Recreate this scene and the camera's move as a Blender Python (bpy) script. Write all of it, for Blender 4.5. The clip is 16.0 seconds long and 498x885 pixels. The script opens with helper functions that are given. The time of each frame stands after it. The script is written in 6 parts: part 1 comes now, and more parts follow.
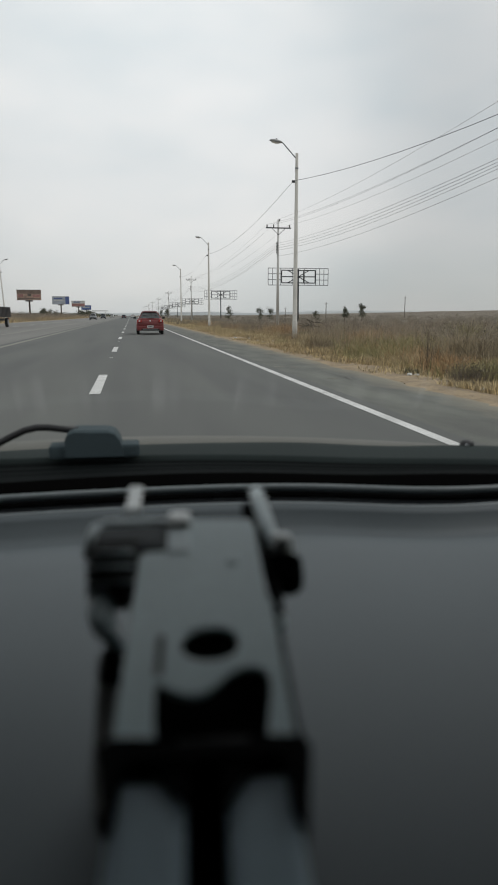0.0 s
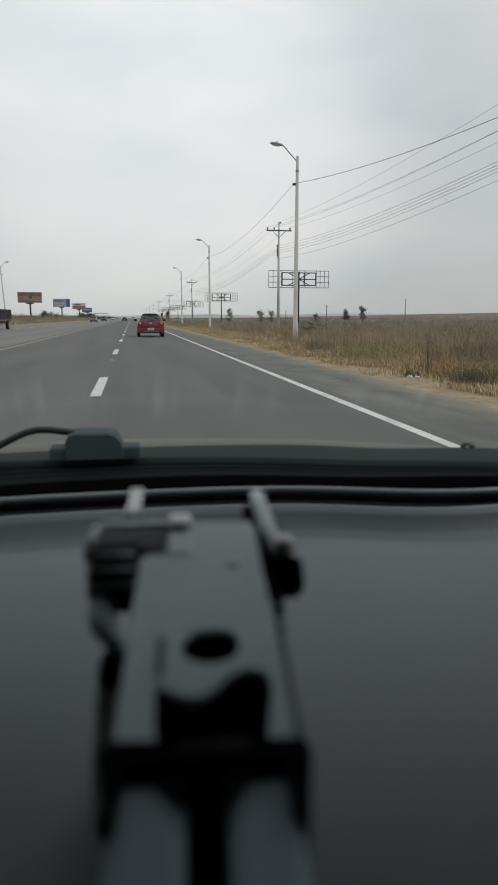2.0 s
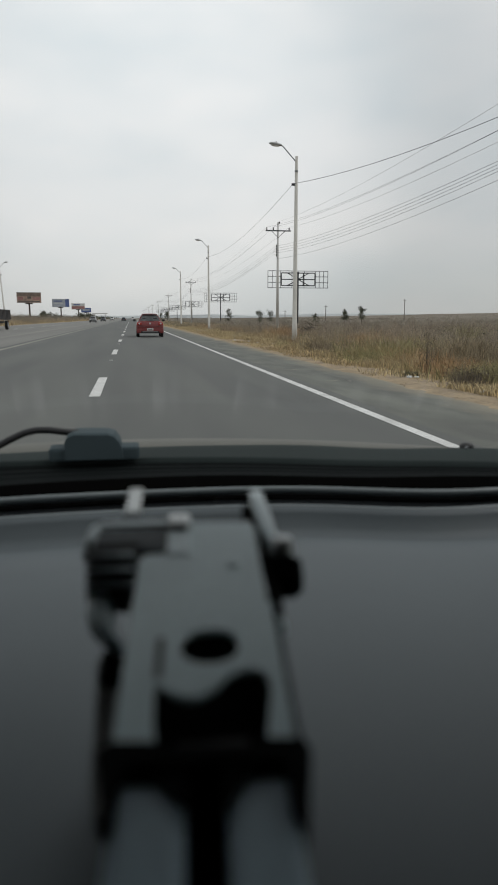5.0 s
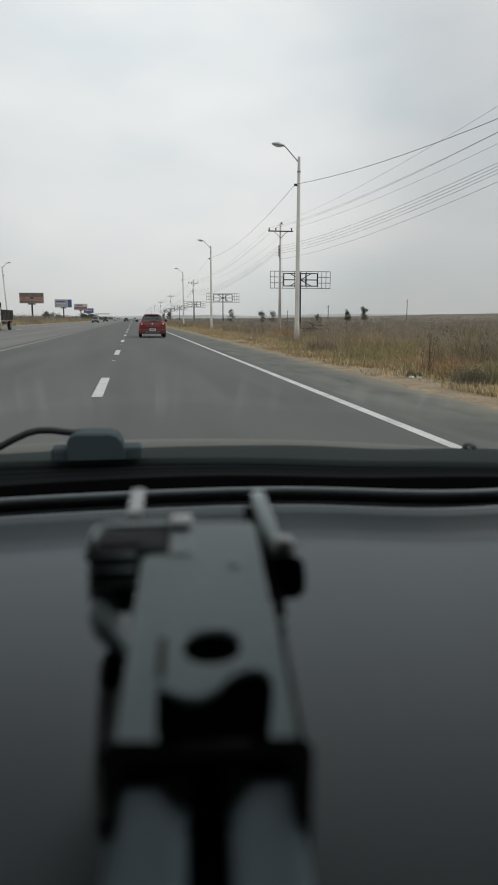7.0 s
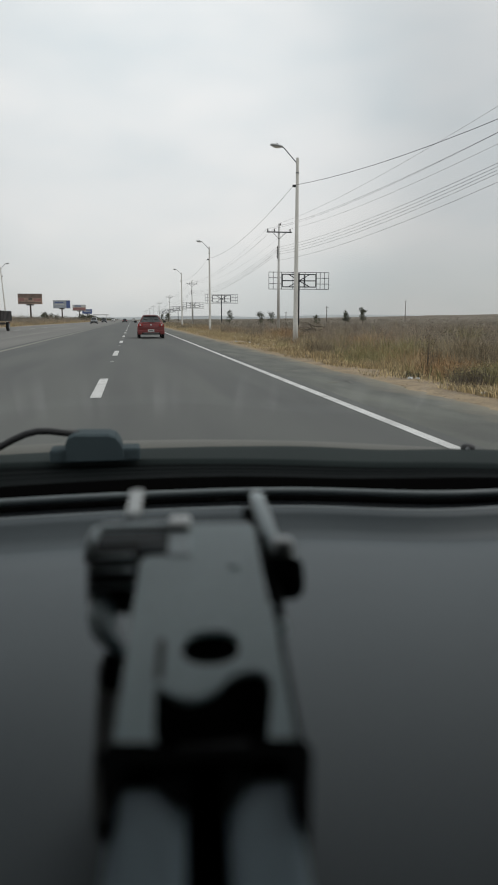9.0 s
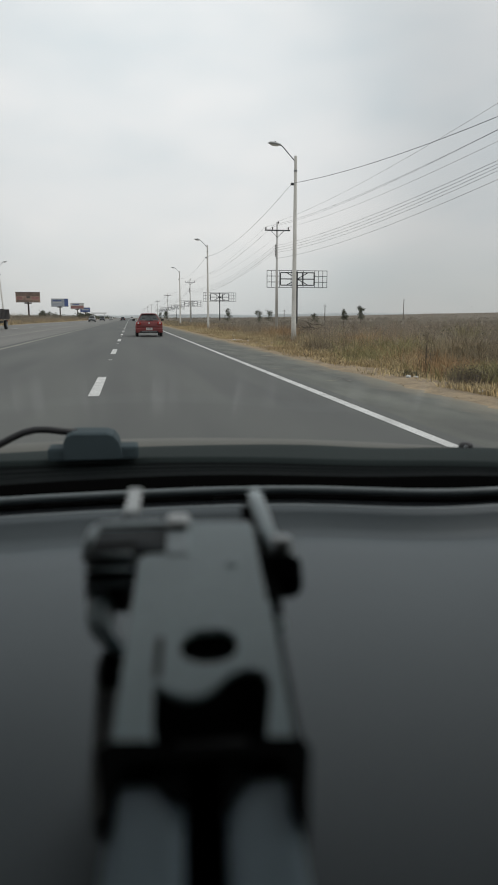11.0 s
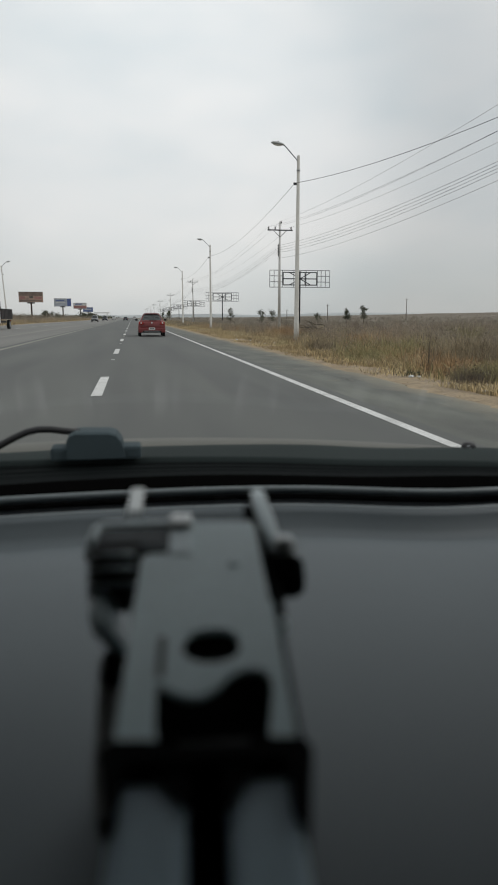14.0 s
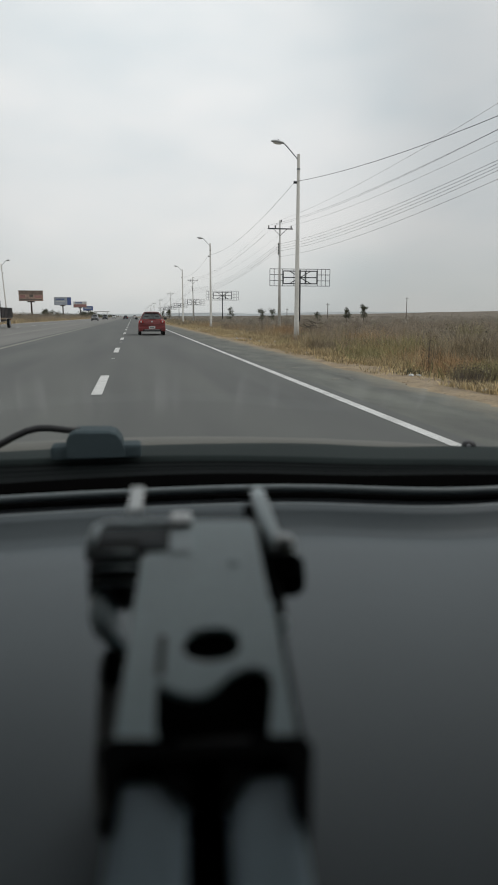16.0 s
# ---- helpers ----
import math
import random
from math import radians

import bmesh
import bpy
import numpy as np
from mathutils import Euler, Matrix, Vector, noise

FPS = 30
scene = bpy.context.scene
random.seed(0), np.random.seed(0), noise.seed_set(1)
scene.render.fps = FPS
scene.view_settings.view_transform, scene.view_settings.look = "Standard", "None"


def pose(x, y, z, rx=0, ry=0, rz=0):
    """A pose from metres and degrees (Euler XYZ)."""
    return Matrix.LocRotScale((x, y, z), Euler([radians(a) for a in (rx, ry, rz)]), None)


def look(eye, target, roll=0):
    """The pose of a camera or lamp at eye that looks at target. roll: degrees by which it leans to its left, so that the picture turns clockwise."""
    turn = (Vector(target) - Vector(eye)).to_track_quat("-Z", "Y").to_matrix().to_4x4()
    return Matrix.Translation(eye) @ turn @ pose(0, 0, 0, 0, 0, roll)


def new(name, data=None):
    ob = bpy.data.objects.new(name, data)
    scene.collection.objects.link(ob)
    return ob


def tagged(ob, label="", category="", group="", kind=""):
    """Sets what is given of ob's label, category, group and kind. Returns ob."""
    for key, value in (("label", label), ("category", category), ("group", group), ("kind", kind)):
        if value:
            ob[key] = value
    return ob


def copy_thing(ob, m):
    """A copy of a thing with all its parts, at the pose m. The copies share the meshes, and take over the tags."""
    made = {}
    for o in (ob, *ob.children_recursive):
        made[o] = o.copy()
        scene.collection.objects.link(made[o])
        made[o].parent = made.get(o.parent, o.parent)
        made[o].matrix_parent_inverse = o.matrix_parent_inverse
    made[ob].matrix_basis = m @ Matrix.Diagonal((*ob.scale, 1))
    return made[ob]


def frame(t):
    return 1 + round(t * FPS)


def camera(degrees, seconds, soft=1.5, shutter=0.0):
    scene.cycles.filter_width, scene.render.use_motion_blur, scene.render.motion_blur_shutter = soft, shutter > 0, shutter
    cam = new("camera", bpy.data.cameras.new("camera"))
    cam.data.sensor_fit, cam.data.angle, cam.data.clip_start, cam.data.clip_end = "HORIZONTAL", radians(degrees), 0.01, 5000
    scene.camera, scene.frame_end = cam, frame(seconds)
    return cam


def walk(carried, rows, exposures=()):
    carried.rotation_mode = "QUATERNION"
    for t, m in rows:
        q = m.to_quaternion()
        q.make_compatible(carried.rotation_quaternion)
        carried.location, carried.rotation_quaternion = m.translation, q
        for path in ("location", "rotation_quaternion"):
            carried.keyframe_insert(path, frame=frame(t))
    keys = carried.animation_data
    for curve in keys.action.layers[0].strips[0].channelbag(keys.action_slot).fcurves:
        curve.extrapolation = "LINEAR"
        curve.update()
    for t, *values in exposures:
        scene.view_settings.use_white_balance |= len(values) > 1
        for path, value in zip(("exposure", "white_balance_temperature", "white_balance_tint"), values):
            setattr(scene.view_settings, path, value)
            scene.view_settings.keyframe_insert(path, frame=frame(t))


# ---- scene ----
cam = camera(40.36, 16.0, soft=1.9)
cam.data.dof.use_dof = True
cam.data.dof.focus_distance = 40.0
cam.data.dof.aperture_fstop = cam.data.lens / 3.4

# seconds, turn to the left and upward tilt in degrees: the small shake of the mount
SHAKE = [(0.0, 0.036, -0.286), (0.5, 0.036, -0.394), (1.0, 0.179, 0.203), (1.5, 0.143, -0.263), (2.0, 0.084, -0.084),
         (2.5, 0.084, -0.095), (3.0, 0.286, -0.119), (3.5, 0.095, 0.048), (6.0, 0.012, -0.143), (6.5, 0.084, -0.143),
         (7.0, 0.215, -0.036), (7.5, 0.179, -0.167), (8.0, 0.072, -0.048), (8.5, 0.060, -0.286), (9.0, 0.095, 0.036),
         (11.5, -0.072, -0.119), (12.0, -0.024, 0.095), (12.5, 0.0, 0.0), (13.0, 0.095, -0.239), (13.5, 0.060, -0.131),
         (14.0, 0.167, -0.119), (14.5, 0.143, -0.271), (15.0, 0.048, 0.016), (15.5, 0.175, -0.509), (16.0, 0.175, -0.223)]
EYE = Vector((0, 0, 1.2))
TILT, TURN = -10.34, -9.77
walk(cam, [(t, pose(*EYE, 90 + TILT + up, 0, TURN + left)) for t, left, up in SHAKE], exposures=[(0.0, 0.0), (16.0, 0.0)])

# ---- world and light ----
world = bpy.data.worlds.new("overcast_sky")
scene.world = world
world.use_nodes = True
wn, wl = world.node_tree.nodes, world.node_tree.links
wn.clear()
SUN_AZ, SUN_EL = radians(70), radians(52)
sun_dir = Vector((math.sin(SUN_AZ) * math.cos(SUN_EL), math.cos(SUN_AZ) * math.cos(SUN_EL), math.sin(SUN_EL)))
w_out, w_bg = wn.new("ShaderNodeOutputWorld"), wn.new("ShaderNodeBackground")
w_sky = wn.new("ShaderNodeTexSky")
w_sky.sky_type, w_sky.sun_disc = "NISHITA", False
w_sky.sun_elevation, w_sky.sun_rotation = SUN_EL, SUN_AZ
w_dim = wn.new("ShaderNodeVectorMath")
w_dim.operation = "SCALE"
w_dim.inputs["Scale"].default_value = 0.10
w_tc, w_map = wn.new("ShaderNodeTexCoord"), wn.new("ShaderNodeMapping")
w_map.inputs["Scale"].default_value = (1.0, 1.0, 2.6)
w_map.inputs["Location"].default_value = (0.4, 0.0, 0.9)
w_noise = wn.new("ShaderNodeTexNoise")
w_noise.inputs["Scale"].default_value, w_noise.inputs["Detail"].default_value = 2.3, 6.0
w_noise.inputs["Roughness"].default_value = 0.5
w_ramp = wn.new("ShaderNodeValToRGB")
w_ramp.color_ramp.elements[0].position, w_ramp.color_ramp.elements[1].position = 0.34, 0.66
w_ramp.color_ramp.elements[0].color = (0.598, 0.647, 0.662, 1)
w_ramp.color_ramp.elements[1].color = (0.796, 0.789, 0.774, 1)
w_dot = wn.new("ShaderNodeVectorMath")
w_dot.operation = "DOT_PRODUCT"
w_dot.inputs[1].default_value = Vector((0.03, 0.975, 0.220))  # where the cloud is thinnest
w_glow = wn.new("ShaderNodeMapRange")
w_glow.interpolation_type = "SMOOTHSTEP"
w_glow.inputs["From Min"].default_value, w_glow.inputs["From Max"].default_value = 0.915, 1.0
w_glow.inputs["To Min"].default_value, w_glow.inputs["To Max"].default_value = 0.795, 1.085
w_sep = wn.new("ShaderNodeSeparateXYZ")
w_high = wn.new("ShaderNodeMapRange")
w_high.inputs["From Min"].default_value, w_high.inputs["From Max"].default_value = 0.0, 0.40
w_high.inputs["To Min"].default_value, w_high.inputs["To Max"].default_value = 0.82, 1.15
w_prod = wn.new("ShaderNodeMath")
w_prod.operation = "MULTIPLY"
w_mul = wn.new("ShaderNodeVectorMath")
w_mul.operation = "SCALE"
w_mix = wn.new("ShaderNodeMix")
w_mix.data_type = "RGBA"
w_mix.inputs["Factor"].default_value = 0.93
wl.new(w_tc.outputs["Generated"], w_map.inputs["Vector"])
wl.new(w_map.outputs["Vector"], w_noise.inputs["Vector"])
wl.new(w_noise.outputs["Fac"], w_ramp.inputs["Fac"])
wl.new(w_tc.outputs["Generated"], w_dot.inputs[0])
wl.new(w_dot.outputs["Value"], w_glow.inputs["Value"])
wl.new(w_ramp.outputs["Color"], w_mul.inputs[0])
wl.new(w_tc.outputs["Generated"], w_sep.inputs["Vector"])
wl.new(w_sep.outputs["Z"], w_high.inputs["Value"])
wl.new(w_glow.outputs["Result"], w_prod.inputs[0])
wl.new(w_high.outputs["Result"], w_prod.inputs[1])
wl.new(w_prod.outputs["Value"], w_mul.inputs["Scale"])
wl.new(w_sky.outputs["Color"], w_dim.inputs[0])
wl.new(w_dim.outputs["Vector"], w_mix.inputs["A"])
wl.new(w_mul.outputs["Vector"], w_mix.inputs["B"])
wl.new(w_mix.outputs["Result"], w_bg.inputs["Color"])
w_bg.inputs["Strength"].default_value = 1.10
wl.new(w_bg.outputs["Background"], w_out.inputs["Surface"])

sun = new("sun", bpy.data.lights.new("sun", "SUN"))
sun.data.energy, sun.data.angle, sun.data.color = 0.8, radians(30), (1.0, 0.98, 0.95)
sun.matrix_world = look((0, 0, 60), Vector((0, 0, 60)) - sun_dir)


# ---- materials ----
def mat(name, base, rough=0.7, metal=0.0, vary=0.25, big=0.6, small=25.0, bump=0.15, tint=None, island=0.0, spec=0.5, ob_rand=0.0, stretch=(1, 1, 1)):
    """A surface whose colour varies at two scales, with fine relief; tint: a second colour that shows in patches."""
    m = bpy.data.materials.new(name)
    m.use_nodes = True
    nt, ln = m.node_tree.nodes, m.node_tree.links
    b = nt["Principled BSDF"]
    b.inputs["Roughness"].default_value, b.inputs["Metallic"].default_value = rough, metal
    b.inputs["Specular IOR Level"].default_value = spec
    tc = nt.new("ShaderNodeTexCoord")
    n1, n2 = nt.new("ShaderNodeTexNoise"), nt.new("ShaderNodeTexNoise")
    n1.inputs["Scale"].default_value, n1.inputs["Detail"].default_value = big, 4
    n2.inputs["Scale"].default_value, n2.inputs["Detail"].default_value = small, 3
    mp = nt.new("ShaderNodeMapping")
    mp.inputs["Scale"].default_value = stretch
    ln.new(tc.outputs["Object"], mp.inputs["Vector"])
    ln.new(mp.outputs["Vector"], n1.inputs["Vector"])
    ln.new(tc.outputs["Object"], n2.inputs["Vector"])
    second = tint or tuple(c * (1 - vary) for c in base)
    r1 = nt.new("ShaderNodeValToRGB")
    r1.color_ramp.elements[0].position, r1.color_ramp.elements[1].position = 0.35, 0.65
    r1.color_ramp.elements[0].color, r1.color_ramp.elements[1].color = (*second, 1), (*base, 1)
    ln.new(n1.outputs["Fac"], r1.inputs["Fac"])
    mr = nt.new("ShaderNodeMapRange")
    mr.inputs["From Min"].default_value, mr.inputs["From Max"].default_value = 0.25, 0.75
    mr.inputs["To Min"].default_value, mr.inputs["To Max"].default_value = 1 - vary * 0.7, 1 + vary * 0.7
    ln.new(n2.outputs["Fac"], mr.inputs["Value"])
    sc = nt.new("ShaderNodeVectorMath")
    sc.operation = "SCALE"
    ln.new(r1.outputs["Color"], sc.inputs[0])
    ln.new(mr.outputs["Result"], sc.inputs["Scale"])
    out = sc.outputs["Vector"]
    if island or ob_rand:
        src = nt.new("ShaderNodeNewGeometry").outputs["Random Per Island"] if island else nt.new("ShaderNodeObjectInfo").outputs["Random"]
        k = island or ob_rand
        mr2 = nt.new("ShaderNodeMapRange")
        mr2.inputs["To Min"].default_value, mr2.inputs["To Max"].default_value = 1 - k, 1 + k
        ln.new(src, mr2.inputs["Value"])
        s2 = nt.new("ShaderNodeVectorMath")
        s2.operation = "SCALE"
        ln.new(out, s2.inputs[0])
        ln.new(mr2.outputs["Result"], s2.inputs["Scale"])
        out = s2.outputs["Vector"]
    ln.new(out, b.inputs["Base Color"])
    if bump:
        bp = nt.new("ShaderNodeBump")
        bp.inputs["Strength"].default_value, bp.inputs["Distance"].default_value = bump, 0.3 / small
        ln.new(n2.outputs["Fac"], bp.inputs["Height"])
        ln.new(bp.outputs["Normal"], b.inputs["Normal"])
    return m


def dirty_edge(m, colour, start, end, grain=1.1):
    """Sand blown over a surface from its far side, in ragged tongues."""
    nt, ln = m.node_tree.nodes, m.node_tree.links
    b = nt["Principled BSDF"]
    clean = b.inputs["Base Color"].links[0].from_socket
    tc, sp, ns, ad, mr, mx = (nt.new(k) for k in ("ShaderNodeTexCoord", "ShaderNodeSeparateXYZ", "ShaderNodeTexNoise", "ShaderNodeMath", "ShaderNodeMapRange", "ShaderNodeMix"))
    mp = nt.new("ShaderNodeMapping")
    mp.inputs["Scale"].default_value = (1.0, 0.45, 1.0)
    ns.inputs["Scale"].default_value, ns.inputs["Detail"].default_value, ns.inputs["Roughness"].default_value = grain, 8, 0.68
    ad.operation = "MULTIPLY_ADD"
    ad.inputs[1].default_value = 1.7
    mr.interpolation_type = "SMOOTHSTEP"
    mr.inputs["From Min"].default_value, mr.inputs["From Max"].default_value = start + 0.85, end + 0.85
    mx.data_type = "RGBA"
    mx.inputs["B"].default_value = (*colour, 1)
    ln.new(tc.outputs["Object"], sp.inputs["Vector"])
    ln.new(tc.outputs["Object"], mp.inputs["Vector"])
    ln.new(mp.outputs["Vector"], ns.inputs["Vector"])
    ln.new(ns.outputs["Fac"], ad.inputs[0])
    ln.new(sp.outputs["X"], ad.inputs[2])
    ln.new(ad.outputs["Value"], mr.inputs["Value"])
    ln.new(mr.outputs["Result"], mx.inputs["Factor"])
    ln.new(clean, mx.inputs["A"])
    ln.new(mx.outputs["Result"], b.inputs["Base Color"])


def glass(name, tint=(1, 1, 1), gloss=1.0, streak_amt=0.0):
    """A thin pane: clear, with a mirror that grows towards grazing angles."""
    m = bpy.data.materials.new(name)
    m.use_nodes = True
    nt, ln = m.node_tree.nodes, m.node_tree.links
    nt.remove(nt["Principled BSDF"])
    tr, gl, fr, mx = (nt.new(k) for k in ("ShaderNodeBsdfTransparent", "ShaderNodeBsdfGlossy", "ShaderNodeFresnel", "ShaderNodeMixShader"))
    tr.inputs["Color"].default_value = (*tint, 1)
    gl.inputs["Roughness"].default_value = 0.02
    gl.inputs["Color"].default_value = (gloss, gloss, gloss, 1)
    fr.inputs["IOR"].default_value = 1.45
    ln.new(fr.outputs["Fac"], mx.inputs["Fac"])
    ln.new(tr.outputs["BSDF"], mx.inputs[1])
    ln.new(gl.outputs["BSDF"], mx.inputs[2])
    last = mx.outputs["Shader"]
    if streak_amt:
        # pale vertical streaks mixed over the pane
        tc, mp, ns, mr = (nt.new(k) for k in ("ShaderNodeTexCoord", "ShaderNodeMapping", "ShaderNodeTexNoise", "ShaderNodeMapRange"))
        mp.inputs["Scale"].default_value = (85.0, 0.6, 0.6)
        ns.inputs["Scale"].default_value, ns.inputs["Detail"].default_value = 1.0, 2
        mr.inputs["From Min"].default_value, mr.inputs["From Max"].default_value = 0.50, 0.72
        mr.inputs["To Min"].default_value, mr.inputs["To Max"].default_value = 0.0, streak_amt
        # strongest in a strip above the wipers' rest
        sp, lo, hi, pr = (nt.new(k) for k in ("ShaderNodeSeparateXYZ", "ShaderNodeMapRange", "ShaderNodeMapRange", "ShaderNodeMath"))
        pr2 = nt.new("ShaderNodeMath")
        lo.inputs["From Min"].default_value, lo.inputs["From Max"].default_value = 1.100, 1.118
        hi.inputs["From Min"].default_value, hi.inputs["From Max"].default_value = 1.150, 1.130
        hi.inputs["To Min"].default_value = 0.04
        pr.operation = pr2.operation = "MULTIPLY"
        ln.new(tc.outputs["Object"], sp.inputs["Vector"])
        ln.new(sp.outputs["Z"], lo.inputs["Value"])
        ln.new(sp.outputs["Z"], hi.inputs["Value"])
        ln.new(lo.outputs["Result"], pr.inputs[0])
        ln.new(hi.outputs["Result"], pr.inputs[1])
        streak_bsdf, mx2 = nt.new("ShaderNodeBsdfTranslucent"), nt.new("ShaderNodeMixShader")
        streak_bsdf.inputs["Color"].default_value = (0.8, 0.8, 0.8, 1)
        ln.new(tc.outputs["Object"], mp.inputs["Vector"])
        ln.new(mp.outputs["Vector"], ns.inputs["Vector"])
        ln.new(ns.outputs["Fac"], mr.inputs["Value"])
        ln.new(mr.outputs["Result"], pr2.inputs[0])
        ln.new(pr.outputs["Value"], pr2.inputs[1])
        ln.new(pr2.outputs["Value"], mx2.inputs["Fac"])
        ln.new(last, mx2.inputs[1])
        ln.new(streak_bsdf.outputs["BSDF"], mx2.inputs[2])
        last = mx2.outputs["Shader"]
    ln.new(last, nt["Material Output"].inputs["Surface"])
    return m


M_ASPHALT = mat("asphalt", (0.114, 0.119, 0.109), 0.85, vary=0.18, big=0.9, small=45, bump=0.3, tint=(0.086, 0.089, 0.085), stretch=(1, 0.07, 1))
M_ASPHALT_PALE = mat("pale_asphalt", (0.195, 0.190, 0.175), 0.9, vary=0.14, big=0.5, small=40, bump=0.3, tint=(0.160, 0.157, 0.146), stretch=(1, 0.07, 1))
M_SHOULDER = mat("weathered_shoulder_asphalt", (0.148, 0.155, 0.132), 0.9, vary=0.30, big=1.5, small=30, bump=0.5, tint=(0.096, 0.098, 0.088), stretch=(1, 0.35, 1))
dirty_edge(M_SHOULDER, (0.275, 0.235, 0.165), 4.15, 5.25)
M_PAINT = mat("white_road_paint", (0.68, 0.68, 0.66), 0.8, vary=0.22, big=2.5, small=30, bump=0.2, tint=(0.52, 0.52, 0.50))
M_YELLOW_LINE = mat("faded_yellow_road_paint", (0.33, 0.315, 0.265), 0.85, vary=0.25, big=1.5, small=30, bump=0.2, tint=(0.25, 0.242, 0.205))
M_DUST = mat("pale_road_dust", (0.19, 0.187, 0.165), 0.95, vary=0.3, big=3, small=20, bump=0.2)
M_SANDSTREAK = mat("pale_sand_streak", (0.30, 0.28, 0.23), 0.95, vary=0.3, big=3, small=20, bump=0.2)
M_CRACK = mat("crack_filler", (0.055, 0.055, 0.050), 0.9, vary=0.2, bump=0.0)
M_SOIL = mat("dry_soil", (0.205, 0.168, 0.122), 0.95, vary=0.35, big=0.08, small=2.0, bump=0.4, tint=(0.150, 0.125, 0.094))
M_SAND = mat("sandy_verge", (0.36, 0.275, 0.170), 0.95, vary=0.4, big=1.6, small=18, bump=0.6, tint=(0.23, 0.175, 0.110))
M_GRASS = mat("dry_golden_grass", (0.57, 0.460, 0.270), 0.85, vary=0.4, big=0.30, small=3, bump=0, tint=(0.41, 0.315, 0.178), island=0.6)
M_GRASS_B = mat("brown_dead_grass", (0.42, 0.35, 0.225), 0.9, vary=0.4, big=0.25, small=3, bump=0, tint=(0.26, 0.21, 0.145), island=0.6)
M_GRASS_G = mat("olive_green_weed", (0.37, 0.33, 0.165), 0.85, vary=0.4, big=0.4, small=3, bump=0, tint=(0.24, 0.215, 0.11), island=0.55)
M_BRUSH = mat("grey_brown_brush", (0.415, 0.345, 0.262), 0.9, vary=0.4, big=0.16, small=1.2, bump=0, tint=(0.255, 0.212, 0.165), island=0.55)
# scrub far out on the plain, greyed and lightened to paint distance haze
M_HAZESCRUB = mat("haze_paled_scrub", (0.340, 0.300, 0.240), 0.9, vary=0.35, big=0.03, small=1.0, bump=0, tint=(0.240, 0.215, 0.172), island=0.25)
M_RUSTGRASS = mat("rust_orange_dead_grass", (0.47, 0.325, 0.180), 0.9, vary=0.4, big=0.4, small=3, bump=0, tint=(0.37, 0.235, 0.125), island=0.55)
M_PALEPOLE = mat("sunbleached_concrete", (0.70, 0.69, 0.66), 0.85, vary=0.12, big=0.6, small=14, bump=0.2)
M_DARKSCRUB = mat("dark_brown_scrub", (0.165, 0.132, 0.100), 0.9, vary=0.4, big=0.2, small=2, bump=0, tint=(0.11, 0.09, 0.07), island=0.35)
M_SEED = mat("pale_dry_seed_head", (0.60, 0.56, 0.47), 0.9, vary=0.2, big=1.0, small=4, bump=0, island=0.3)
M_LEAF = mat("dusty_green_leaf", (0.105, 0.112, 0.066), 0.8, vary=0.4, big=0.5, small=4, bump=0, tint=(0.080, 0.085, 0.055), island=0.4)
M_BARK = mat("grey_bark", (0.13, 0.105, 0.08), 0.9, vary=0.35, big=2, small=30, bump=0.5)
# the far hills' haze is put into this pale grey colour
M_HAZEHILL = mat("haze_paled_hill", (0.47, 0.49, 0.49), 1.0, vary=0.2, big=0.004, small=0.05, bump=0, spec=0.0)
M_CONCRETE = mat("pale_concrete_pole", (0.60, 0.58, 0.53), 0.85, vary=0.15, big=0.6, small=14, bump=0.25, tint=(0.48, 0.46, 0.42))
M_STEEL = mat("galvanised_steel", (0.30, 0.31, 0.32), 0.5, 0.6, vary=0.2, big=2, small=20, bump=0.1)
M_DARKSTEEL = mat("dark_painted_steel", (0.035, 0.037, 0.042), 0.6, 0.2, vary=0.3, big=1, small=10, bump=0.1)
M_RUSTBROWN = mat("rusty_brown_steel", (0.095, 0.070, 0.058), 0.75, 0.2, vary=0.4, big=1.5, small=12, bump=0.3)
M_WIRE = mat("weathered_cable", (0.055, 0.058, 0.062), 0.7, 0.2, bump=0)
M_INSUL = mat("dark_ceramic_insulator", (0.05, 0.04, 0.035), 0.3, bump=0)
M_LAMP = mat("grey_lamp_housing", (0.46, 0.47, 0.47), 0.5, 0.3, vary=0.15, bump=0.05)
M_LENS = mat("milky_lamp_lens", (0.78, 0.78, 0.76), 0.3, vary=0.05, bump=0)
M_RED = mat("red_car_paint", (0.205, 0.036, 0.035), 0.32, 0.1, vary=0.1, big=1, small=8, bump=0)
M_SILVER = mat("grey_car_paint", (0.17, 0.175, 0.175), 0.35, 0.5, vary=0.08, bump=0)
M_WHITE = mat("white_car_paint", (0.70, 0.70, 0.68), 0.35, vary=0.08, bump=0)
M_DARKCAR = mat("dark_blue_car_paint", (0.022, 0.026, 0.034), 0.35, 0.2, vary=0.1, bump=0)
M_TIPPER = mat("dark_rusty_bed_paint", (0.030, 0.029, 0.029), 0.7, 0.1, vary=0.35, big=1.2, small=10, bump=0.2, tint=(0.06, 0.042, 0.034))
# grey base colour paints the light seen in the red car's rear window
M_LITREARGLASS = mat("pale_grey_rear_window", (0.085, 0.090, 0.090), 0.12, vary=0.5, big=1.6, small=6, bump=0)
M_CARGLASS = mat("dark_car_window", (0.012, 0.014, 0.016), 0.08, vary=0.1, bump=0)
M_TYRE = mat("tyre_rubber", (0.016, 0.016, 0.016), 0.85, vary=0.2, bump=0.1)
M_TAIL = mat("red_tail_lamp", (0.42, 0.035, 0.025), 0.2, vary=0.1, bump=0)
